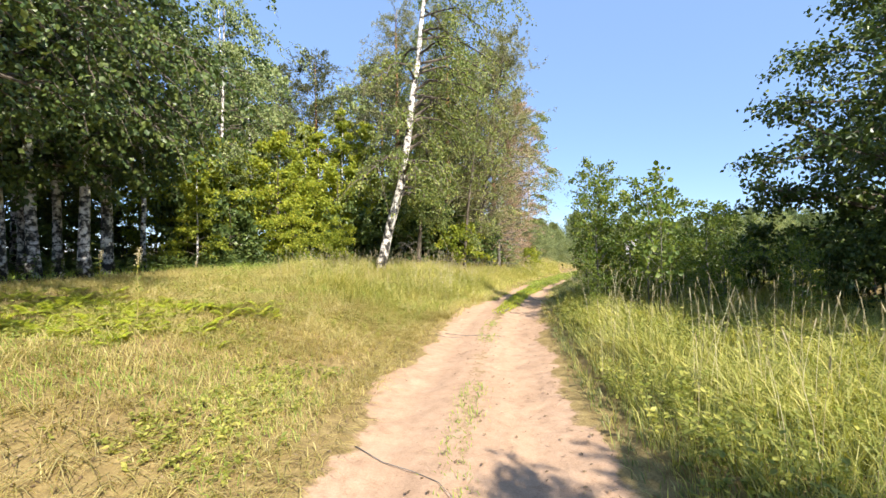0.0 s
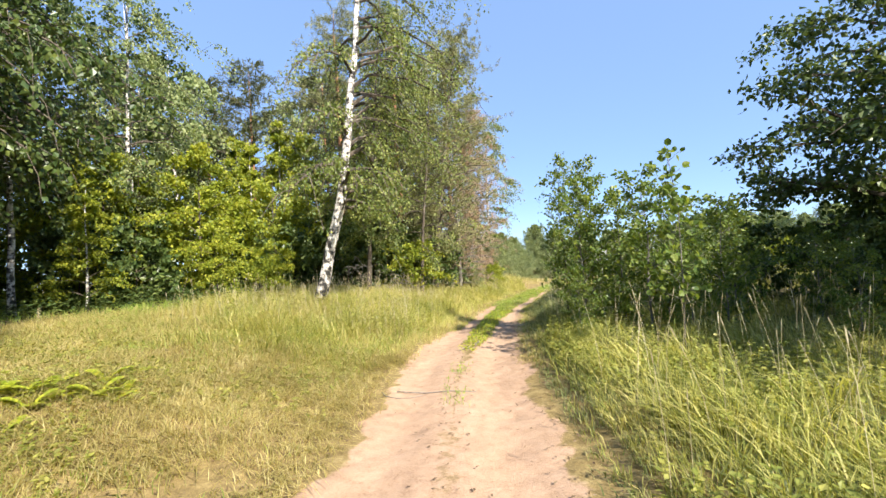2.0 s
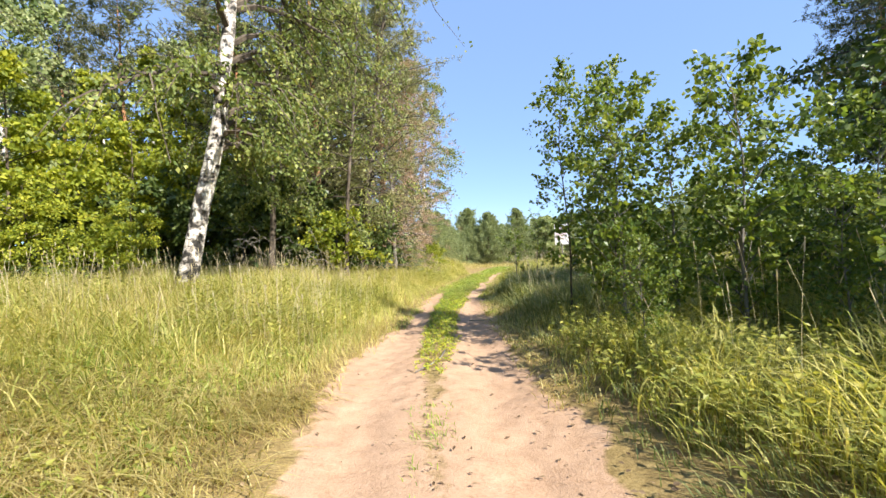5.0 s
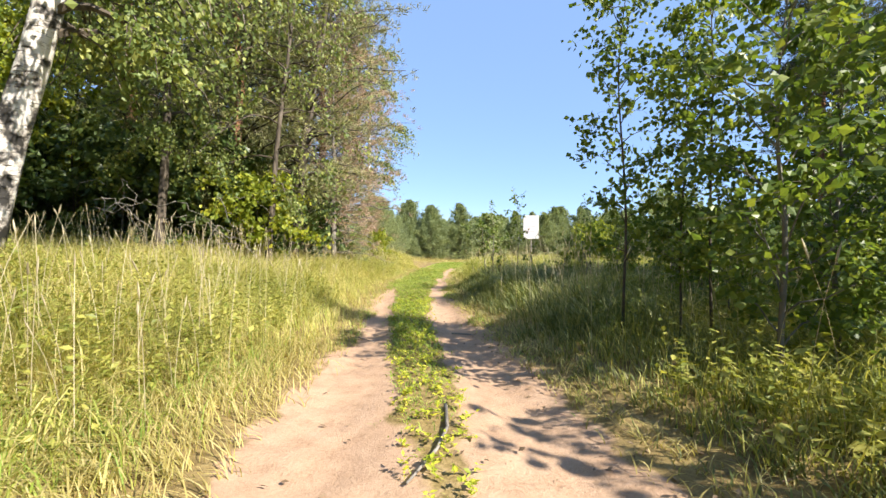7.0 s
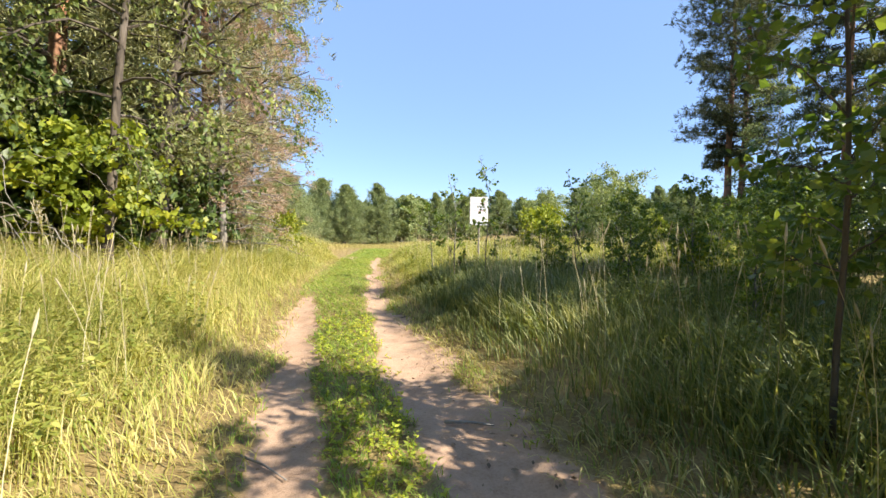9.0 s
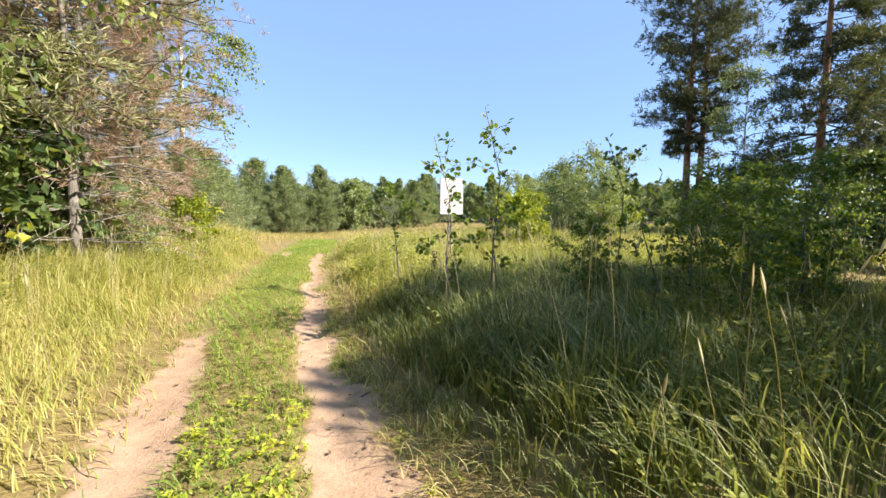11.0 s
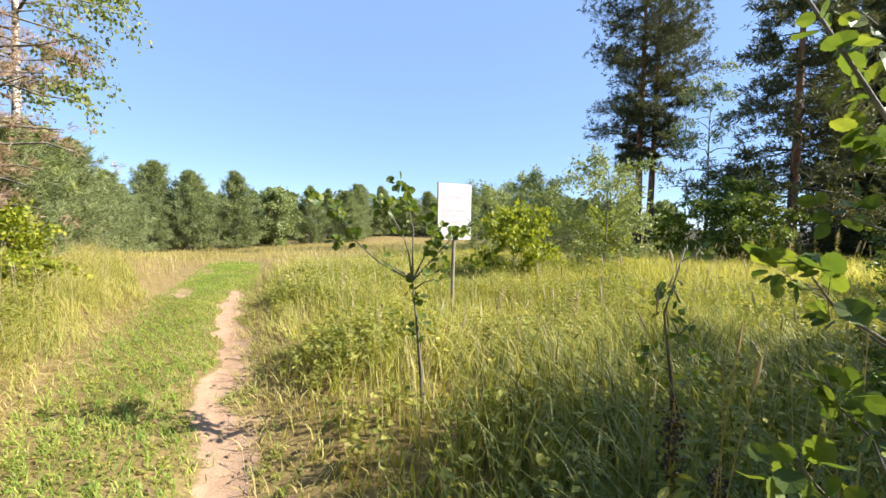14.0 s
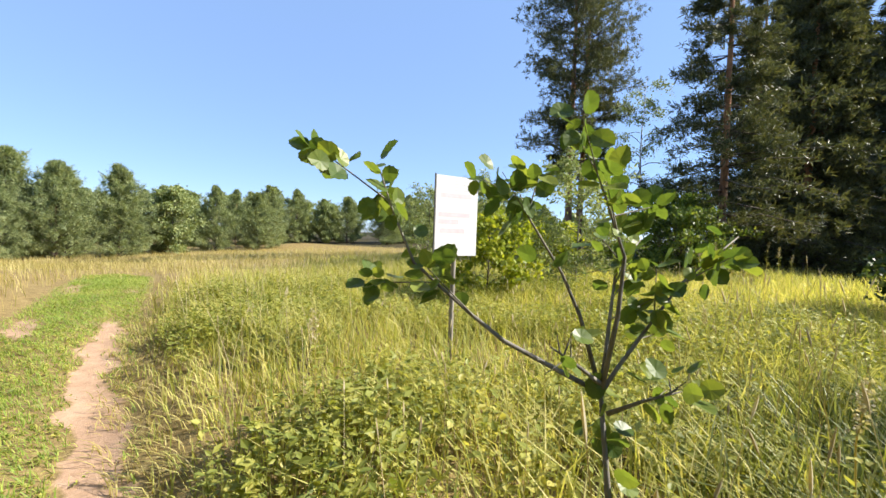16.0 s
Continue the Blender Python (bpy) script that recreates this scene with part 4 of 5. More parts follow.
gz = float(height(4.62, 19.63))
Fk = 1.11 - gz
aspen("aspen sapling with a forked stem and toothed green leaves", on_ground(4.62, 19.63, 0.02), R(100),
      [across(0.1, 0), across(0.08, 0.35), across(0.04, 0.7), across(0.0, Fk)],
      [[across(0, Fk), across(-0.28, Fk + 0.117, 0.02), across(-0.38, Fk + 0.181, 0.03), across(-0.55, Fk + 0.306, 0.02), across(-0.61, Fk + 0.425), across(-0.65, Fk + 0.528, -0.02)],
       [across(0, Fk), across(-0.05, Fk + 0.181, 0.05), across(-0.10, Fk + 0.287, 0.08), across(-0.2, Fk + 0.425, 0.1), across(-0.235, Fk + 0.490, 0.1)],
       [across(0, Fk), across(0.014, Fk + 0.202, -0.05), across(0.02, Fk + 0.340, -0.06), across(-0.02, Fk + 0.467, -0.03), across(-0.05, Fk + 0.562, 0)],
       [across(0, Fk), across(0.05, Fk + 0.053, 0.02), across(0.146, Fk + 0.149, 0.05), across(0.27, Fk + 0.276, 0.08), across(0.45, Fk + 0.4, 0.1)],
       [across(0, Fk), across(0.06, Fk + 0.153, 0.1), across(0.1, Fk + 0.276, 0.16), across(0.2, Fk + 0.383, 0.2)],
       [across(0.02, Fk - 0.05), across(0.1, Fk + 0.000, -0.04), across(0.2, Fk + 0.030, -0.05)],
       [across(0, Fk + 0.023), across(-0.1, Fk + 0.092, -0.1), across(-0.2, Fk + 0.153, -0.16)]],
      296, 0.05, 0.017)
for n, (x, y, H, nb, cnt, rr) in enumerate([(4.6, 17.4, 2.3, 14, 220, 0.5), (4.0, 17.4, 2.0, 13, 190, 0.4), (6.2, 16.9, 2.1, 12, 180, 0.45), (3.9, 7.85, 3.1, 22, 290, 0.6), (5.45, 18.25, 1.25, 6, 50, 0.35),
                                          (5.5, 16.2, 1.6, 9, 90, 0.4)]):
    rg = R(110 + n)
    aspen("slender aspen sapling with dark stem beside the track", on_ground(x, y, 0.02), rg,
          [(0, 0, 0), (rg.normal(0, .04), rg.normal(0, .04), H * 0.35), (rg.normal(0, .07), rg.normal(0, .07), H * 0.7), (rg.normal(0, .1), rg.normal(0, .1), H)],
          random_branches(rg, H, nb, rr), cnt, 0.05 if y > 10 else 0.085, 0.011)

# bushy group of saplings on the shrubby verge
verge = [
    broadleaf("aspen_shrub", "bushy young aspen with glossy green leaves on the verge", "shrub", on_ground(3.35, 10.7, 0.03), R(120),
              [(0, 0, 0), (0.05, 0, 1), (0.0, 0.05, 2), (0.1, 0, 3.1)], 0.025, 0.3, 0.85, 28, 2700, 0.072, GREY_BARK, LEAF_ASPEN, droop=0.1, rise=(0.5, 1.1), hang=0.3, subs=5, spread=0.06, slim=0.85, group="aspens on the verge"),
    broadleaf("aspen_tree", "slim young aspen with round leaves", "young tree", on_ground(3.36, 12.3, 0.03), R(121),
              [(0, 0, 0), (0.05, 0, 1.4), (-0.05, 0.05, 2.8), (0.1, 0, 4.2)], 0.017, 0.8, 0.52, 34, 2000, 0.066, BROWN_BARK, LEAF_ASPEN, droop=0.15, rise=(0.4, 1.0), hang=0.4, subs=5, spread=0.06, slim=0.85, group="aspens on the verge"),
]
for n, x, y, t, s in [(0, 4.25, 10.9, 120, 0.92), (0, 4.4, 10.0, 200, 1.0), (0, 5.1, 10.9, 290, 0.95), (0, 4.75, 12.3, 250, 0.5), (0, 5.4, 9.4, 20, 0.8), (0, 6.3, 10.6, 80, 0.8), (1, 3.83, 11.66, 80, 0.95), (1, 3.72, 11.9, 190, 0.8),
                      (0, 6.4, 8.0, 140, 0.5), (0, 6.9, 12.2, 10, 0.8), (0, 7.6, 10.2, 100, 0.6), (0, 5.2, 13.6, 300, 0.4), (0, 6.4, 14.2, 33, 0.5), (0, 7.4, 14.3, 222, 0.55), (0, 3.0, 9.7, 70, 0.4),
                      (0, 8.6, 14.2, 160, 0.6), (0, 9.6, 15.8, 60, 0.55), (0, 7.9, 16.8, 10, 0.45), (0, 10.8, 17.2, 100, 0.5), (0, 4.7, 9.2, 10, 0.55), (0, 5.5, 16.9, 40, 0.38), (0, 6.2, 17.3, 210, 0.36), (0, 6.7, 16.4, 300, 0.55), (0, 5.8, 15.5, 130, 0.5), (0, 7.2, 15.5, 10, 0.6)]:
    put_copy(verge[n], x, y, t, s)


# ---- notice board ----
def notice_board():
    ob = thing("notice_board", on_ground(7.15, 21.72), "white printed notice on a grey wooden post", "sign", turn=-22.0)
    z0 = float(height(7.15, 21.72))
    b = Build()
    b.tube([(0.0, 0.03, -0.2), (0.0, 0.032, 0.6), (0.005, 0.03, 1.3 - z0), (0.0, 0.03, 1.95 - z0)], [0.026, 0.025, 0.024, 0.024], 8)
    part("post", b, POST, ob, "", True)

    def slab(x0, x1, z0_, z1, y0, y1):
        bb = Build()
        v = [(x, y, z) for x in (x0, x1) for y in (y0, y1) for z in (z0_, z1)]
        bb.add(v, [[(0, 1, 3, 2), (4, 6, 7, 5), (0, 4, 5, 1), (2, 3, 7, 6), (0, 2, 6, 4), (1, 5, 7, 3)]])
        return bb

    lo, hi, w = 1.26 - z0, 2.05 - z0, 0.255
    panel = part("panel", slab(-w, w, lo, hi, -0.006, 0.004), BOARD_WHITE, ob, "white plastic sheet")
    part("edge", slab(-w - 0.012, -w, lo - 0.006, hi + 0.01, -0.012, 0.006), BOARD_EDGE, ob, "dark edge strip")
    rg = R(130)
    z = hi - 0.05
    for k in range(4):
        part("text_line", slab(-w * 0.3, w * 0.88, z, z + 0.005, -0.0068, -0.0062), INK, panel)
        z -= 0.03
    for k, (a, c, d) in enumerate([(-0.2, 0.18, 0.17), (-0.22, 0.16, 0.36), (-0.22, 0.02, 0.43), (-0.2, 0.1, 0.52)]):
        part("print_block", slab(a, c, hi - d - 0.045, hi - d, -0.0066, -0.0062), PINK, panel)
    return ob


notice_board()


# ---- sticks, fallen branches ----
def stick(label, pts, r):
    p = np.array(pts, float)
    z = height(p[:, 0], p[:, 1])
    base = np.array([p[0][0], p[0][1], z[0]])
    ob = thing("fallen_stick", tuple(base), label, "stick")
    b = Build()
    q = np.stack([p[:, 0], p[:, 1], z + r * 1.1 + 0.008], 1) - base
    b.tube(q, np.linspace(r, r * 0.5, len(q)), 6)
    part("shaft", b, DEAD_WOOD, ob, "", True)
    return ob


stick("long straight dry stick lying across the sandy track", [(-0.1, 7.85), (0.3, 7.8), (0.65, 7.73), (1.02, 7.68)], 0.008)
stick("crooked thin twig lying on the sand", [(-0.3, 7.78), (-0.22, 7.62), (-0.05, 7.58), (0.12, 7.64), (0.28, 7.72)], 0.006)
stick("thin curved root lying across the bare sand", [(-0.2, 3.0), (0.1, 2.82), (0.4, 2.66), (0.62, 2.5), (0.75, 2.3)], 0.005)
stick("pale curved stick lying in the middle of the track", [(1.17, 11.3), (1.08, 10.95), (0.95, 10.7), (0.74, 10.44)], 0.014)
stick("short dark twig on the shaded track", [(1.95, 13.75), (2.1, 13.68), (2.2, 13.55)], 0.012)
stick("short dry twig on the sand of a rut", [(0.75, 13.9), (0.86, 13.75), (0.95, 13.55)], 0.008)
stick("short broken twig on the sand", [(2.85, 16.8), (3.0, 16.85), (3.1, 16.9)], 0.008)


def dead_branch(place, rng):
    ob = thing("dead_branch", place, "fallen dead branch with bare pale arching twigs", "branch")
    for k in range(15):
        b = Build()
        lp = limb((rng.normal(0, 0.35), rng.normal(0, 0.2), rng.uniform(0.0, 1.4)), rng.uniform(-2.6, 0.2), rng.uniform(0.8, 1.9), rng.uniform(0.1, 0.9), rng.uniform(0.5, 1.0), rng, 8, 0.12)
        b.tube(lp, np.linspace(0.01, 0.003, 8), 5)
        part("twig", b, DEAD_WOOD, ob, "", True)
    return ob


dead_branch(on_ground(-2.0, 19.0), R(140))
dead_branch(on_ground(-3.4, 18.0), R(141))


# ---- ferns, tall weeds ----
def fern(place, rng, size):
    ob = thing("fern", place, "bright green fern with arching fronds", "fern", "ferns by the grove")
    for k in range(6):
        b = Build()
        a = k * 1.05 + rng.uniform(-0.2, 0.2)
        lp = limb((0, 0, 0), a, size * rng.uniform(0.8, 1.15), rng.uniform(0.75, 1.15), 0.5, rng, 10, 0.03)
        b.tube(lp, np.linspace(0.005, 0.0015, 10), 3, False)
        s = np.linspace(0.15, 0.99, 20)
        p = np.array([along(lp, v) for v in s])
        d = np.array([math.cos(a), math.sin(a), 0])
        sd = np.array([-math.sin(a), math.cos(a), 0])
        L = size * 0.24 * np.sin(np.pi * (s * 0.8 + 0.2)) + 0.02
        for sign in (-1, 1):
            b.leaves(p, sign * sd + 0.35 * d + np.array([0, 0, -0.15]), np.tile([0, 0, 1.0], (20, 1)), L, L * 0.2 + 0.008, 0.06)
        part("frond", b, FERN, ob)
    return ob


fern_a = fern(on_ground(-4.4, 4.4), R(150), 0.36)
fern_b = fern(on_ground(-3.6, 4.6), R(151), 0.32)
rg = R(152)
for n in range(85):
    x, y = rg.uniform(-7.8, -2.8), rg.uniform(3.7, 7.0)
    put_copy((fern_a, fern_b)[n % 2], x, y, rg.uniform(0, 360), rg.uniform(0.95, 1.65))


def tall_weed(place, rng, H, label, flower):
    ob = thing("tall_weed", place, label, "weed", "tall weeds")
    b = Build()
    lp = np.array([(0, 0, 0), (0.02, 0, H * 0.4), (0.0, 0.02, H * 0.75), (0.03, 0.03, H)])
    b.tube(lp, [0.006, 0.005, 0.004, 0.003], 5)
    part("stem", b, GRASS_DRY, ob)
    b = Build()
    m = 40
    s = rng.uniform(0.1, 0.75, m)
    p = np.array([along(lp, v) for v in s])
    b.leaves(p, rng.normal(0, 1, (m, 3)) * np.array([1, 1, 0.4]), np.tile([0, 0, 1.0], (m, 1)) + rng.normal(0, 0.3, (m, 3)), rng.uniform(0.05, 0.13, m), 0.03)
    tagged(part("foliage", b, WEED, ob), kind="stuff")
    b = Build()
    m = 110
    s = rng.uniform(0.72, 1.0, m)
    p = np.array([along(lp, v) for v in s]) + rng.normal(0, 0.018, (m, 3))
    b.leaves(p, rng.normal(0, 1, (m, 3)), rng.normal(0, 1, (m, 3)), 0.022, 0.014)
    tagged(part("flower_spike", b, flower, ob), kind="stuff")
    return ob


weed_a = tall_weed(on_ground(-7.3, 7.2), R(160), 0.9, "tall weed stalk with a pale seed spike", SEED)
for x, y, H in [(4.16, 17.85, 0.78), (4.5, 17.95, 0.7), (4.3, 17.75, 0.6)]:
    tall_weed(on_ground(x, y), R(int(x * 100)), H, "withered weed stalk with a dark brown seed head", SEED_DARK)
weed_b = tall_weed(on_ground(-4.0, 4.7), R(161), 1.15, "tall green weed stalk rising from ferns", SEED)
for n, (x, y, s) in enumerate([(19.5, 20.4, 1.25), (20.2, 20.0, 1.2), (20.8, 20.6, 1.3), (21.5, 19.6, 1.2), (18.8, 19.4, 1.1), (22.5, 18.6, 1.25), (21.2, 18.0, 1.15), (19.8, 18.4, 1.1), (23.5, 19.2, 1.2),
                                (-6.1, 8.5, 0.7), (-2.6, 16.6, 0.9), (-1.2, 18.0, 0.95), (0.4, 19.6, 0.9), (5.6, 19.0, 0.8), (6.3, 20.2, 0.85), (7.9, 20.8, 0.8), (8.6, 19.6, 0.8), (5.2, 21.4, 0.8)]):
    put_copy((weed_a, weed_b)[n % 2], x, y, n * 47.0, s)


# ---- grass and ground cover ----
def sample(rng, n, x0, x1, y0, y1, chance):
    x, y = rng.uniform(x0, x1, n), rng.uniform(y0, y1, n)
    keep = rng.random(n) < chance(x, y)
    return x[keep], y[keep]


def grass(name, label, mat, rng, n, box, chance, h, w, lean=0.5, clump=0.25, wind=(-0.25, 0.1), arch=0.0):
    """Blades of grass over a piece of the plan; h(x, y) is the height of the growth."""
    x, y = sample(rng, n, *box, chance)
    cx, cy = np.round(x / clump) * clump, np.round(y / clump) * clump
    pull = rng.uniform(0.0, 0.45, len(x))
    x, y = x + (cx - x) * pull, y + (cy - y) * pull
    m = len(x)
    hh = h(x, y) * rng.uniform(0.55, 1.25, m) * (0.7 + 0.6 * vnoise(x, y, 1.3, 31))
    a = rng.uniform(0, 2 * np.pi, m)
    d = np.stack([np.cos(a), np.sin(a)], 1) * 0.75 + np.array(wind) + (np.stack([vnoise(x, y, 0.9, 41), vnoise(x, y, 0.9, 51)], 1) - 0.5) * 1.6
    b = Build()
    root = np.stack([x, y, height(x, y) - 0.01], 1)
    if arch:
        b.arcs(root, hh, w * rng.uniform(0.7, 1.3, m), d * (hh * lean)[:, None], rng.normal(0, 0.5, m), arch)
    else:
        b.blades(root, hh, w * rng.uniform(0.7, 1.3, m), d * (hh * lean)[:, None], rng.normal(0, 0.5, m))
    return stuff(name, b, mat, label, "grass")


def left_of(x, y):
    return track(y)[0] - x


def right_of(x, y):
    return x - track(y)[3]


def dryness(x, y):
    return vnoise(x, y, 0.7, 61)


grass("dry_grass", "short dry straw-coloured grass on the sunny verge", GRASS_DRY, R(200), 112000, (-9.5, 1.2, 0.0, 14.0),
      lambda x, y: smooth(-0.15, 0.5, left_of(x, y)) * (0.14 + 0.86 * smooth(0.36, 0.56, vnoise(x, y, 0.8, 7))) * (1 - 0.8 * sand_zone(x, y)) * (1 - 0.85 * forest_zone(x, y)),
      lambda x, y: 0.13 + 0.1 * smooth(5, 12, y) + 0.1 * smooth(0.2, 2.5, left_of(x, y)), 0.007, 1.5, 0.3)
grass("matted_grass", "flattened pale straw grass combed over the verge", GRASS_DRY, R(213), 46000, (-7.0, 1.0, -0.4, 10.0),
      lambda x, y: smooth(-0.1, 0.4, left_of(x, y)) * smooth(0.3, 0.52, vnoise(x, y, 0.7, 151)) * (1 - 0.45 * sand_zone(x, y)) * (1 - 0.9 * forest_zone(x, y)),
      lambda x, y: 0.13 + 0.05 * smooth(4, 10, y), 0.008, 2.2, 0.4, (0.5, -0.5), arch=0.75)
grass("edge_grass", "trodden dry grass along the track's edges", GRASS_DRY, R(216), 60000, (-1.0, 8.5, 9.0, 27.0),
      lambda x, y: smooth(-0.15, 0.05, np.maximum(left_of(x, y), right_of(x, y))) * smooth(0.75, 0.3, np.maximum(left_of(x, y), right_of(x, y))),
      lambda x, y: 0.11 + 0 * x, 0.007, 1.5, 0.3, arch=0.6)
grass("lush_verge_grass", "lush arching bright green grass clumps on the verge", GRASS_MIX, R(214), 15000, (2.0, 7.5, 1.0, 9.5),
      lambda x, y: smooth(0.25, 0.8, right_of(x, y)) * smooth(0.42, 0.6, vnoise(x, y, 0.8, 157)),
      lambda x, y: 0.3 + 0.3 * smooth(0.3, 1.4, right_of(x, y)), 0.010, 0.75, 0.45, arch=0.55)
grass("bank_tussock_grass", "drooping yellow-green tussocks along the bank", GRASS_MIX, R(215), 26000, (-4.5, 3.0, 9.0, 24.0),
      lambda x, y: smooth(0.25, 0.9, left_of(x, y)) * smooth(0.4, 0.58, vnoise(x, y, 0.7, 163)) * (1 - 0.7 * forest_zone(x, y)),
      lambda x, y: 0.34 + 0.2 * smooth(0.5, 1.8, left_of(x, y)), 0.010, 1.0, 0.5, (0.3, -0.3), arch=0.6)
grass("green_tuft_grass", "green grass tufts among the dry verge", GRASS_GREEN, R(201), 56000, (-9.5, 1.2, 0.5, 16.0),
      lambda x, y: smooth(0.2, 0.8, left_of(x, y)) * smooth(0.42, 0.62, vnoise(x, y, 0.65, 71)) * (1 - 0.8 * sand_zone(x, y)) * (1 - 0.7 * forest_zone(x, y)),
      lambda x, y: 0.14 + 0.12 * smooth(6, 13, y), 0.008, 0.9)
grass("tall_verge_grass", "tall yellow-green grass on the bank by the clump", GRASS_MIX, R(202), 122400, (-7.0, 4.5, 10.0, 32.0),
      lambda x, y: smooth(0.05, 0.5, left_of(x, y)) * smooth(9.0, 13.0, y + 0.3 * left_of(x, y)) * (1 - 0.75 * forest_zone(x, y)),
      lambda x, y: 0.16 + 0.38 * smooth(0.2, 1.4, left_of(x, y)) * smooth(10, 15, y), 0.008, 0.95)
grass("straw_stems", "dry straw stems among the bank's grass", GRASS_DRY, R(203), 43200, (-6.5, 4.5, 10.0, 34.0),
      lambda x, y: smooth(0.3, 1.0, left_of(x, y)) * smooth(10.0, 14.0, y) * (1 - 0.7 * forest_zone(x, y)),
      lambda x, y: 0.26 + 0.36 * smooth(0.4, 1.6, left_of(x, y)), 0.006, 0.65)
# dark blade colour stands in for the shrubs' shade on this verge
grass("verge_grass", "rank green grass on the shrubby verge, coloured darker for shade", GRASS_SHADED, R(204), 66000, (1.6, 10.5, 0.5, 13.0),
      lambda x, y: smooth(0.02, 0.45, right_of(x, y)) * (1 - 0.45 * smooth(3, 7, right_of(x, y))),
      lambda x, y: 0.12 + 0.22 * smooth(0.15, 1.3, right_of(x, y)), 0.009, 1.0, 0.4)
grass("verge_straw", "yellowed grass stems on the shrubby verge", GRASS_MIX, R(205), 43200, (1.6, 9.5, 0.5, 13.0),
      lambda x, y: smooth(0.1, 0.6, right_of(x, y)) * smooth(0.35, 0.6, vnoise(x, y, 0.7, 81)),
      lambda x, y: 0.2 + 0.32 * smooth(0.3, 1.5, right_of(x, y)), 0.007, 0.75, 0.4)
# sedge reaches about as far as the shadow; its dark colour includes shade
grass("sedge", "long arching green sedge, coloured darker for the shade", GRASS_SHADED, R(206), 62000, (2.0, 8.6, 11.5, 20.0),
      lambda x, y: smooth(0.05, 0.5, right_of(x, y)) * smooth(11.5, 13.0, y) * smooth(19.6, 17.8, y) * (0.3 + 0.7 * smooth(0.35, 0.6, vnoise(x, y, 0.5, 87))),
      lambda x, y: 0.14 + 0.42 * smooth(0.15, 1.2, right_of(x, y)), 0.009, 0.55, 0.5, arch=0.4)
grass("meadow_grass", "yellow-green meadow grass in the clearing", GRASS_MIX, R(207), 120000, (3.5, 30.0, 16.5, 33.0),
      lambda x, y: smooth(0.05, 0.6, right_of(x, y)) * smooth(16.5, 19.5, y + 0.1 * x) * (0.25 + 0.75 * smooth(16, 7, right_of(x, y))) * smooth(33, 25, y),
      lambda x, y: 0.18 + 0.3 * smooth(0.2, 1.5, right_of(x, y)), 0.011, 0.7)
grass("track_grass", "short bright green grass growing along the track", GRASS_GREEN, R(208), 260000, (0.4, 9.0, 10.2, 36.0),
      lambda x, y: smooth(-0.25, 0.1, x - track(y)[0]) * smooth(-0.3, 0.1, track(y)[3] - x) * smooth(10.2, 11.6, y) * (1 - sand_zone(x, y)) ** 2,
      lambda x, y: 0.05 + 0.035 * smooth(11, 14, y) + 0 * x, 0.007, 1.2, 0.15)
grass("strip_tufts", "sparse tufts of grass between the wheel ruts", GRASS_GREEN, R(209), 9000, (0.2, 1.6, 1.5, 11.5),
      lambda x, y: smooth(-0.15, 0.05, x - track(y)[1]) * smooth(-0.15, 0.05, track(y)[2] - x) * smooth(0.55, 0.68, vnoise(x, y, 1.1, 91)),
      lambda x, y: 0.06 + 0 * x, 0.007, 1.0, 0.2)
grass("far_meadow_grass", "pale straw-coloured grass of the far meadow", GRASS_DRY, R(210), 90000, (-8.0, 60.0, 24.0, 62.0),
      lambda x, y: (1 - forest_zone(x, y)) * (0.25 + 0.75 * smooth(40, 15, x)) * (smooth(24, 31, y) * smooth(0.0, 1.5, np.maximum(left_of(x, y), right_of(x, y))) + smooth(32, 36, y)).clip(0, 1),
      lambda x, y: 0.28 + 0.06 * smooth(28, 34, y), 0.012, 0.45, 0.6)
grass("side_meadow_grass", "green and straw meadow grass toward the pines", GRASS_MIX, R(211), 43200, (14.0, 42.0, 10.0, 34.0),
      lambda x, y: 1 - 0.8 * forest_zone(x, y), lambda x, y: 0.4 + 0 * x, 0.03, 0.5, 0.5)
grass("forest_floor_grass", "thin shaded grass under the trees", GRASS_GREEN, R(212), 28800, (-24.0, 2.0, 3.0, 30.0),
      lambda x, y: forest_zone(x, y) * 0.8, lambda x, y: 0.22 + 0 * x, 0.02, 0.8, 0.4)


def weeds(name, label, mat, rng, n, box, chance, h, size, per=9):
    """Broad-leaved weeds: short stems with leaves set round them."""
    x, y = sample(rng, n, *box, chance)
    m = len(x)
    hh = h(x, y) * rng.uniform(0.5, 1.2, m)
    root = np.stack([x, y, height(x, y)], 1)
    top = root + np.stack([rng.normal(0, 0.06, m), rng.normal(0, 0.06, m), hh], 1)
    b = Build()
    b.leaves(root, top - root, rng.normal(0, 1, (m, 3)), hh, 0.006, 0.0)
    s = rng.uniform(0.2, 1.0, (m, per))
    p = (root[:, None] + (top - root)[:, None] * s[..., None]).reshape(-1, 3)
    k = len(p)
    a = rng.uniform(0, 2 * np.pi, k)
    axis = np.stack([np.cos(a), np.sin(a), rng.uniform(-0.4, 0.7, k)], 1)
    l = size * rng.uniform(0.6, 1.3, k)
    b.leaves(p, axis, np.tile([0, 0, 1.0], (k, 1)) + rng.normal(0, 0.35, (k, 3)), l, l * 0.55)
    return stuff(name, b, mat, label, "weeds")


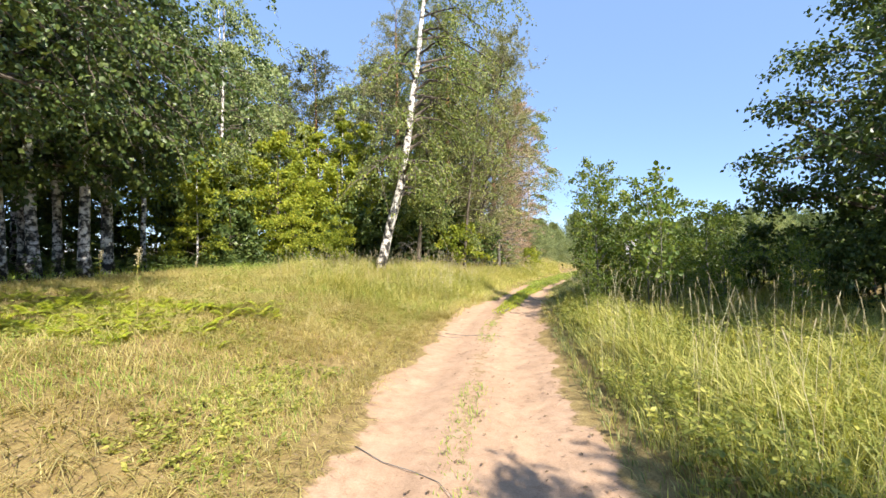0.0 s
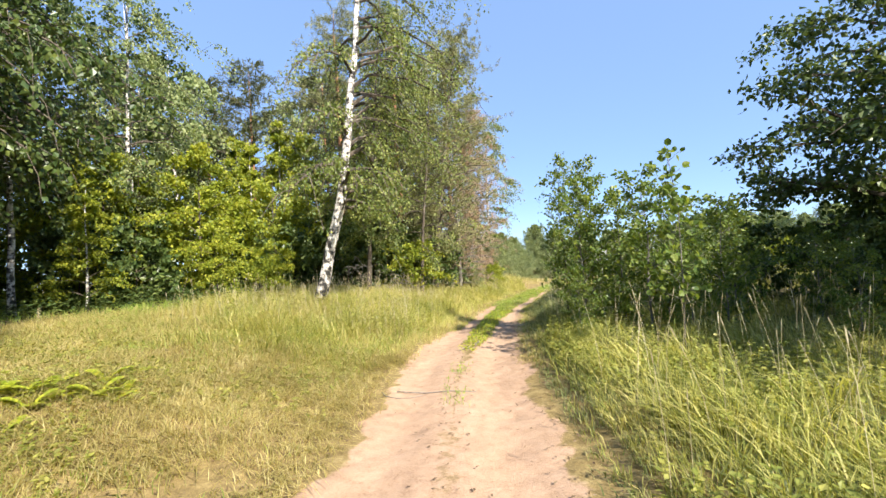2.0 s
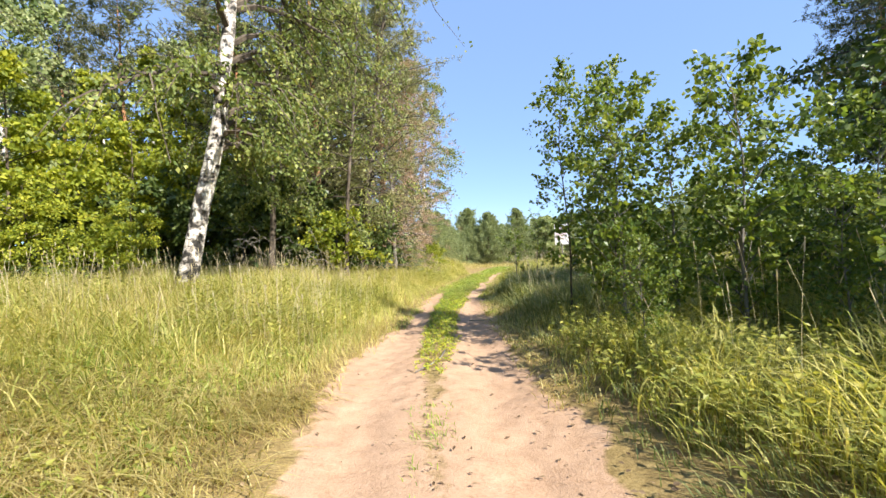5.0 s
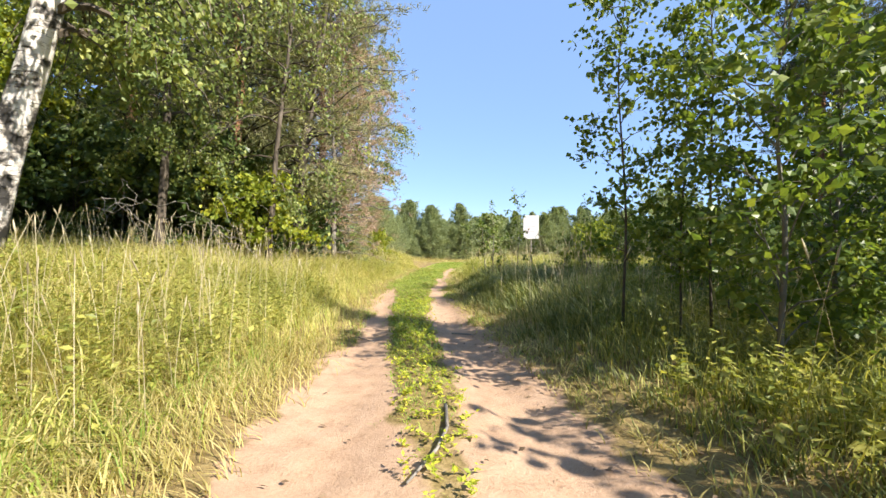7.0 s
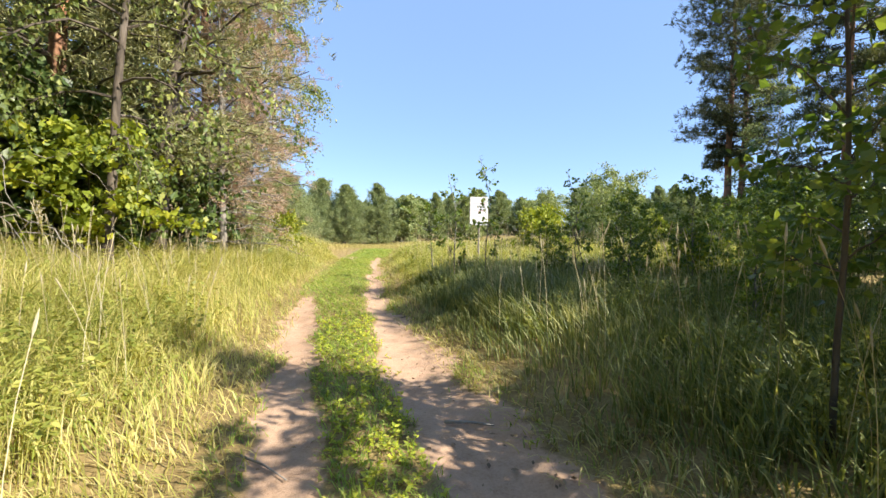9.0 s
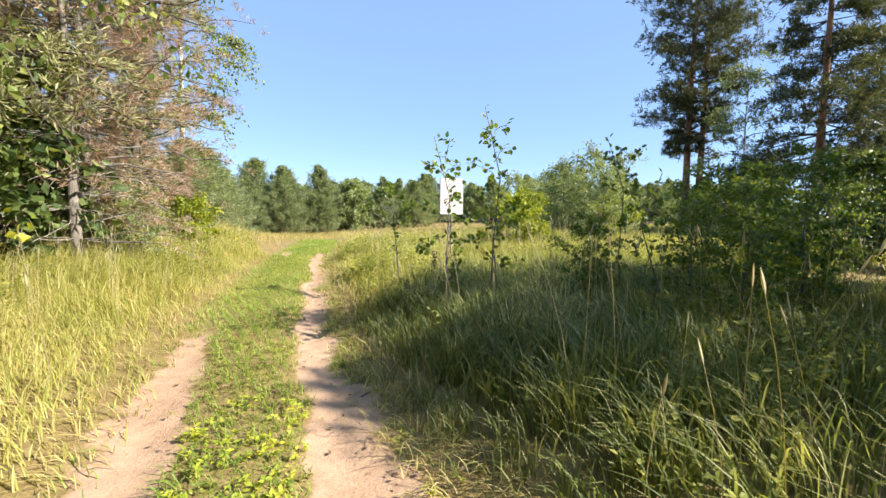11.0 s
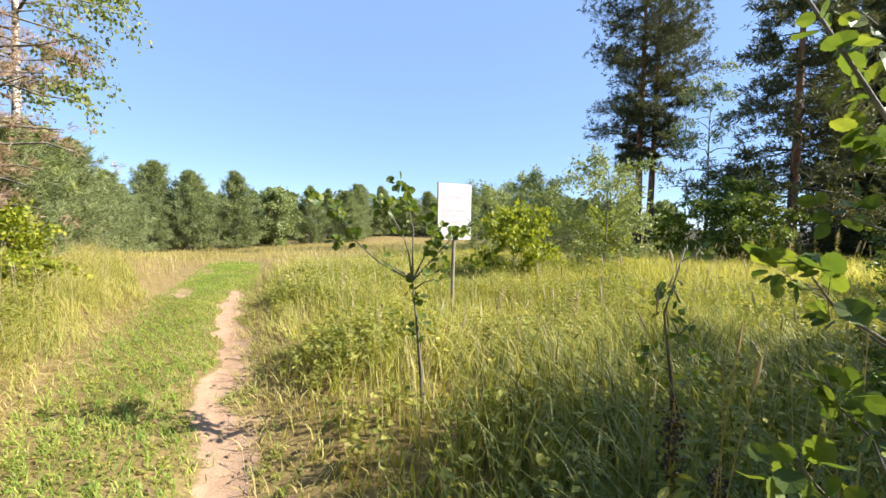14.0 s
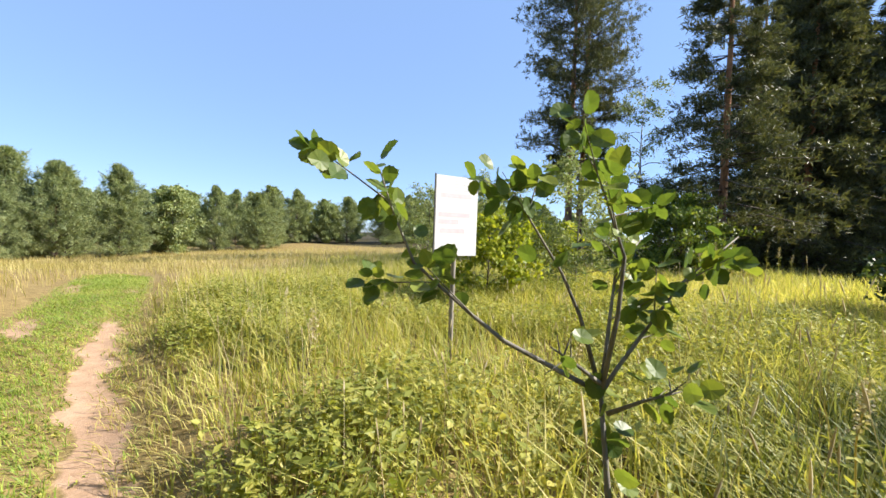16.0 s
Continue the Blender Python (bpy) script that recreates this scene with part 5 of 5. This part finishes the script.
weeds("meadow_weeds", "leafy yellow-green weeds in the clearing", WEED, R(220), 21000, (4.0, 13.0, 17.2, 27.0),
      lambda x, y: smooth(0.3, 0.9, right_of(x, y)) * smooth(0.36, 0.54, vnoise(x, y, 0.9, 101)), lambda x, y: 0.2 + 0.34 * vnoise(x, y, 0.9, 105), 0.06, 9)
weeds("bank_weeds", "leafy weeds among the bank's tall grass", WEED, R(221), 17000, (-6.5, 3.0, 10.5, 28.0),
      lambda x, y: smooth(0.5, 1.2, left_of(x, y)) * smooth(0.4, 0.6, vnoise(x, y, 0.6, 111)) * smooth(10.5, 13, y), lambda x, y: 0.42 + 0 * x, 0.06)
weeds("low_weeds", "low green weeds in the dry verge", WEED, R(222), 9000, (-8.5, 0.0, 2.0, 12.0),
      lambda x, y: smooth(0.4, 1.2, left_of(x, y)) * smooth(0.42, 0.6, vnoise(x, y, 0.7, 121)), lambda x, y: 0.14 + 0 * x, 0.055)
weeds("verge_weeds", "leafy weeds on the shrubby verge", WEED, R(223), 7500, (2.0, 9.0, 1.5, 13.5),
      lambda x, y: smooth(0.2, 0.8, right_of(x, y)) * smooth(0.4, 0.6, vnoise(x, y, 0.7, 131)), lambda x, y: 0.4 + 0 * x, 0.06)
weeds("shade_weeds", "leafy weeds in the shaded sedge", WEED, R(224), 9500, (2.6, 11.0, 12.0, 19.0),
      lambda x, y: smooth(0.4, 1.2, right_of(x, y)) * smooth(0.45, 0.62, vnoise(x, y, 0.6, 141)), lambda x, y: 0.2 + 0.35 * vnoise(x, y, 0.7, 143), 0.055)
weeds("strip_weeds", "low leafy weeds in the middle of the track", FERN, R(225), 1300, (0.5, 2.6, 10.2, 17.0),
      lambda x, y: smooth(-0.1, 0.1, x - track(y)[1]) * smooth(-0.1, 0.1, track(y)[2] - x), lambda x, y: 0.08 + 0 * x, 0.036)
weeds("lawn_weeds", "low green clover-like growth along the grassy track", WEED, R(227), 22000, (0.6, 9.0, 11.2, 36.0),
      lambda x, y: smooth(-0.2, 0.15, x - track(y)[0] - 0.15 * smooth(14, 18, y)) * smooth(-0.3, 0.1, track(y)[3] - x) * (1 - sand_zone(x, y)) ** 2, lambda x, y: 0.045 + 0 * x, 0.026, 9)
weeds("forest_brush", "shaded undergrowth beneath the trees", LEAF_OAK, R(226), 5200, (-24.0, 2.5, 4.0, 34.0),
      lambda x, y: forest_zone(x, y), lambda x, y: 0.6 + 0 * x, 0.13, 10)


def litter(name, label, rng, n, box, chance, size):
    x, y = sample(rng, n, *box, chance)
    m = len(x)
    b = Build()
    a = rng.uniform(0, 2 * np.pi, m)
    axis = np.stack([np.cos(a), np.sin(a), rng.normal(0, 0.2, m)], 1)
    l = size * rng.uniform(0.6, 1.4, m)
    b.leaves(np.stack([x, y, height(x, y) + 0.012 + rng.uniform(0, 0.012, m)], 1), axis, np.tile([0, 0, 1.0], (m, 1)) + rng.normal(0, 0.3, (m, 3)), l, l * 0.5)
    return stuff(name, b, LITTER, label, "leaf litter")


litter("leaf_litter", "dry brown leaves and bits scattered over the track", R(230), 22000, (-7.0, 4.2, 0.5, 22.0),
       lambda x, y: np.where(left_of(x, y) > 0, 0.8 * smooth(8, 3, y), 0.0) + 0.75 * np.exp(-(((x - track(y)[3]) / 0.28) ** 2)) + 0.5 * np.exp(-(((x - (track(y)[1] + track(y)[2]) / 2) / 0.22) ** 2)) + 0.08, 0.04)


def stalks(name, label, rng, n, box, chance, h, head):
    """Thin grass stalks that carry seed heads."""
    x, y = sample(rng, n, *box, chance)
    b = Build()
    for i in range(len(x)):
        z = float(height(x[i], y[i]))
        H = h * rng.uniform(0.7, 1.25)
        a, lean_ = rng.uniform(0, 2 * np.pi), rng.uniform(0.03, 0.25) * H
        s = np.linspace(0, 1, 5)
        p = np.stack([x[i] + math.cos(a) * lean_ * s ** 2, y[i] + math.sin(a) * lean_ * s ** 2, z + H * s - 0.1 * lean_ * s ** 3], 1)
        b.tube(p, [0.0022, 0.002, 0.0018, 0.0016, 0.0014], 3, False)
        d = unit(p[-1] - p[-2])
        q = p[-1] + np.outer(np.linspace(-0.4, 0.6, 5), d) * head
        b.tube(q, np.array([0.15, 0.9, 1.0, 0.7, 0.1]) * rng.uniform(0.003, 0.007), 4, False)
    return stuff(name, b, SEED, label, "grass")


stalks("verge_stalks", "tall pale seed stalks over the shrubby verge", R(240), 480, (2.0, 9.0, 2.0, 13.0), lambda x, y: smooth(0.3, 1.2, right_of(x, y)), 0.95, 0.11)
stalks("bank_stalks", "tall pale seed stalks over the grassy bank", R(241), 1500, (-6.0, 4.0, 11.0, 30.0), lambda x, y: smooth(0.3, 1.2, left_of(x, y)) * (1 - 0.8 * forest_zone(x, y)), 0.85, 0.1)
stalks("shade_stalks", "pale seed stalks among dark sedge", R(242), 480, (2.6, 10.0, 12.0, 19.5), lambda x, y: smooth(0.3, 1.0, right_of(x, y)), 0.95, 0.1)
stalks("meadow_stalks", "pale seed stalks in the clearing", R(243), 1200, (4.5, 18.0, 19.0, 30.0), lambda x, y: smooth(0.3, 1.0, right_of(x, y)) * 0.8, 0.65, 0.07)
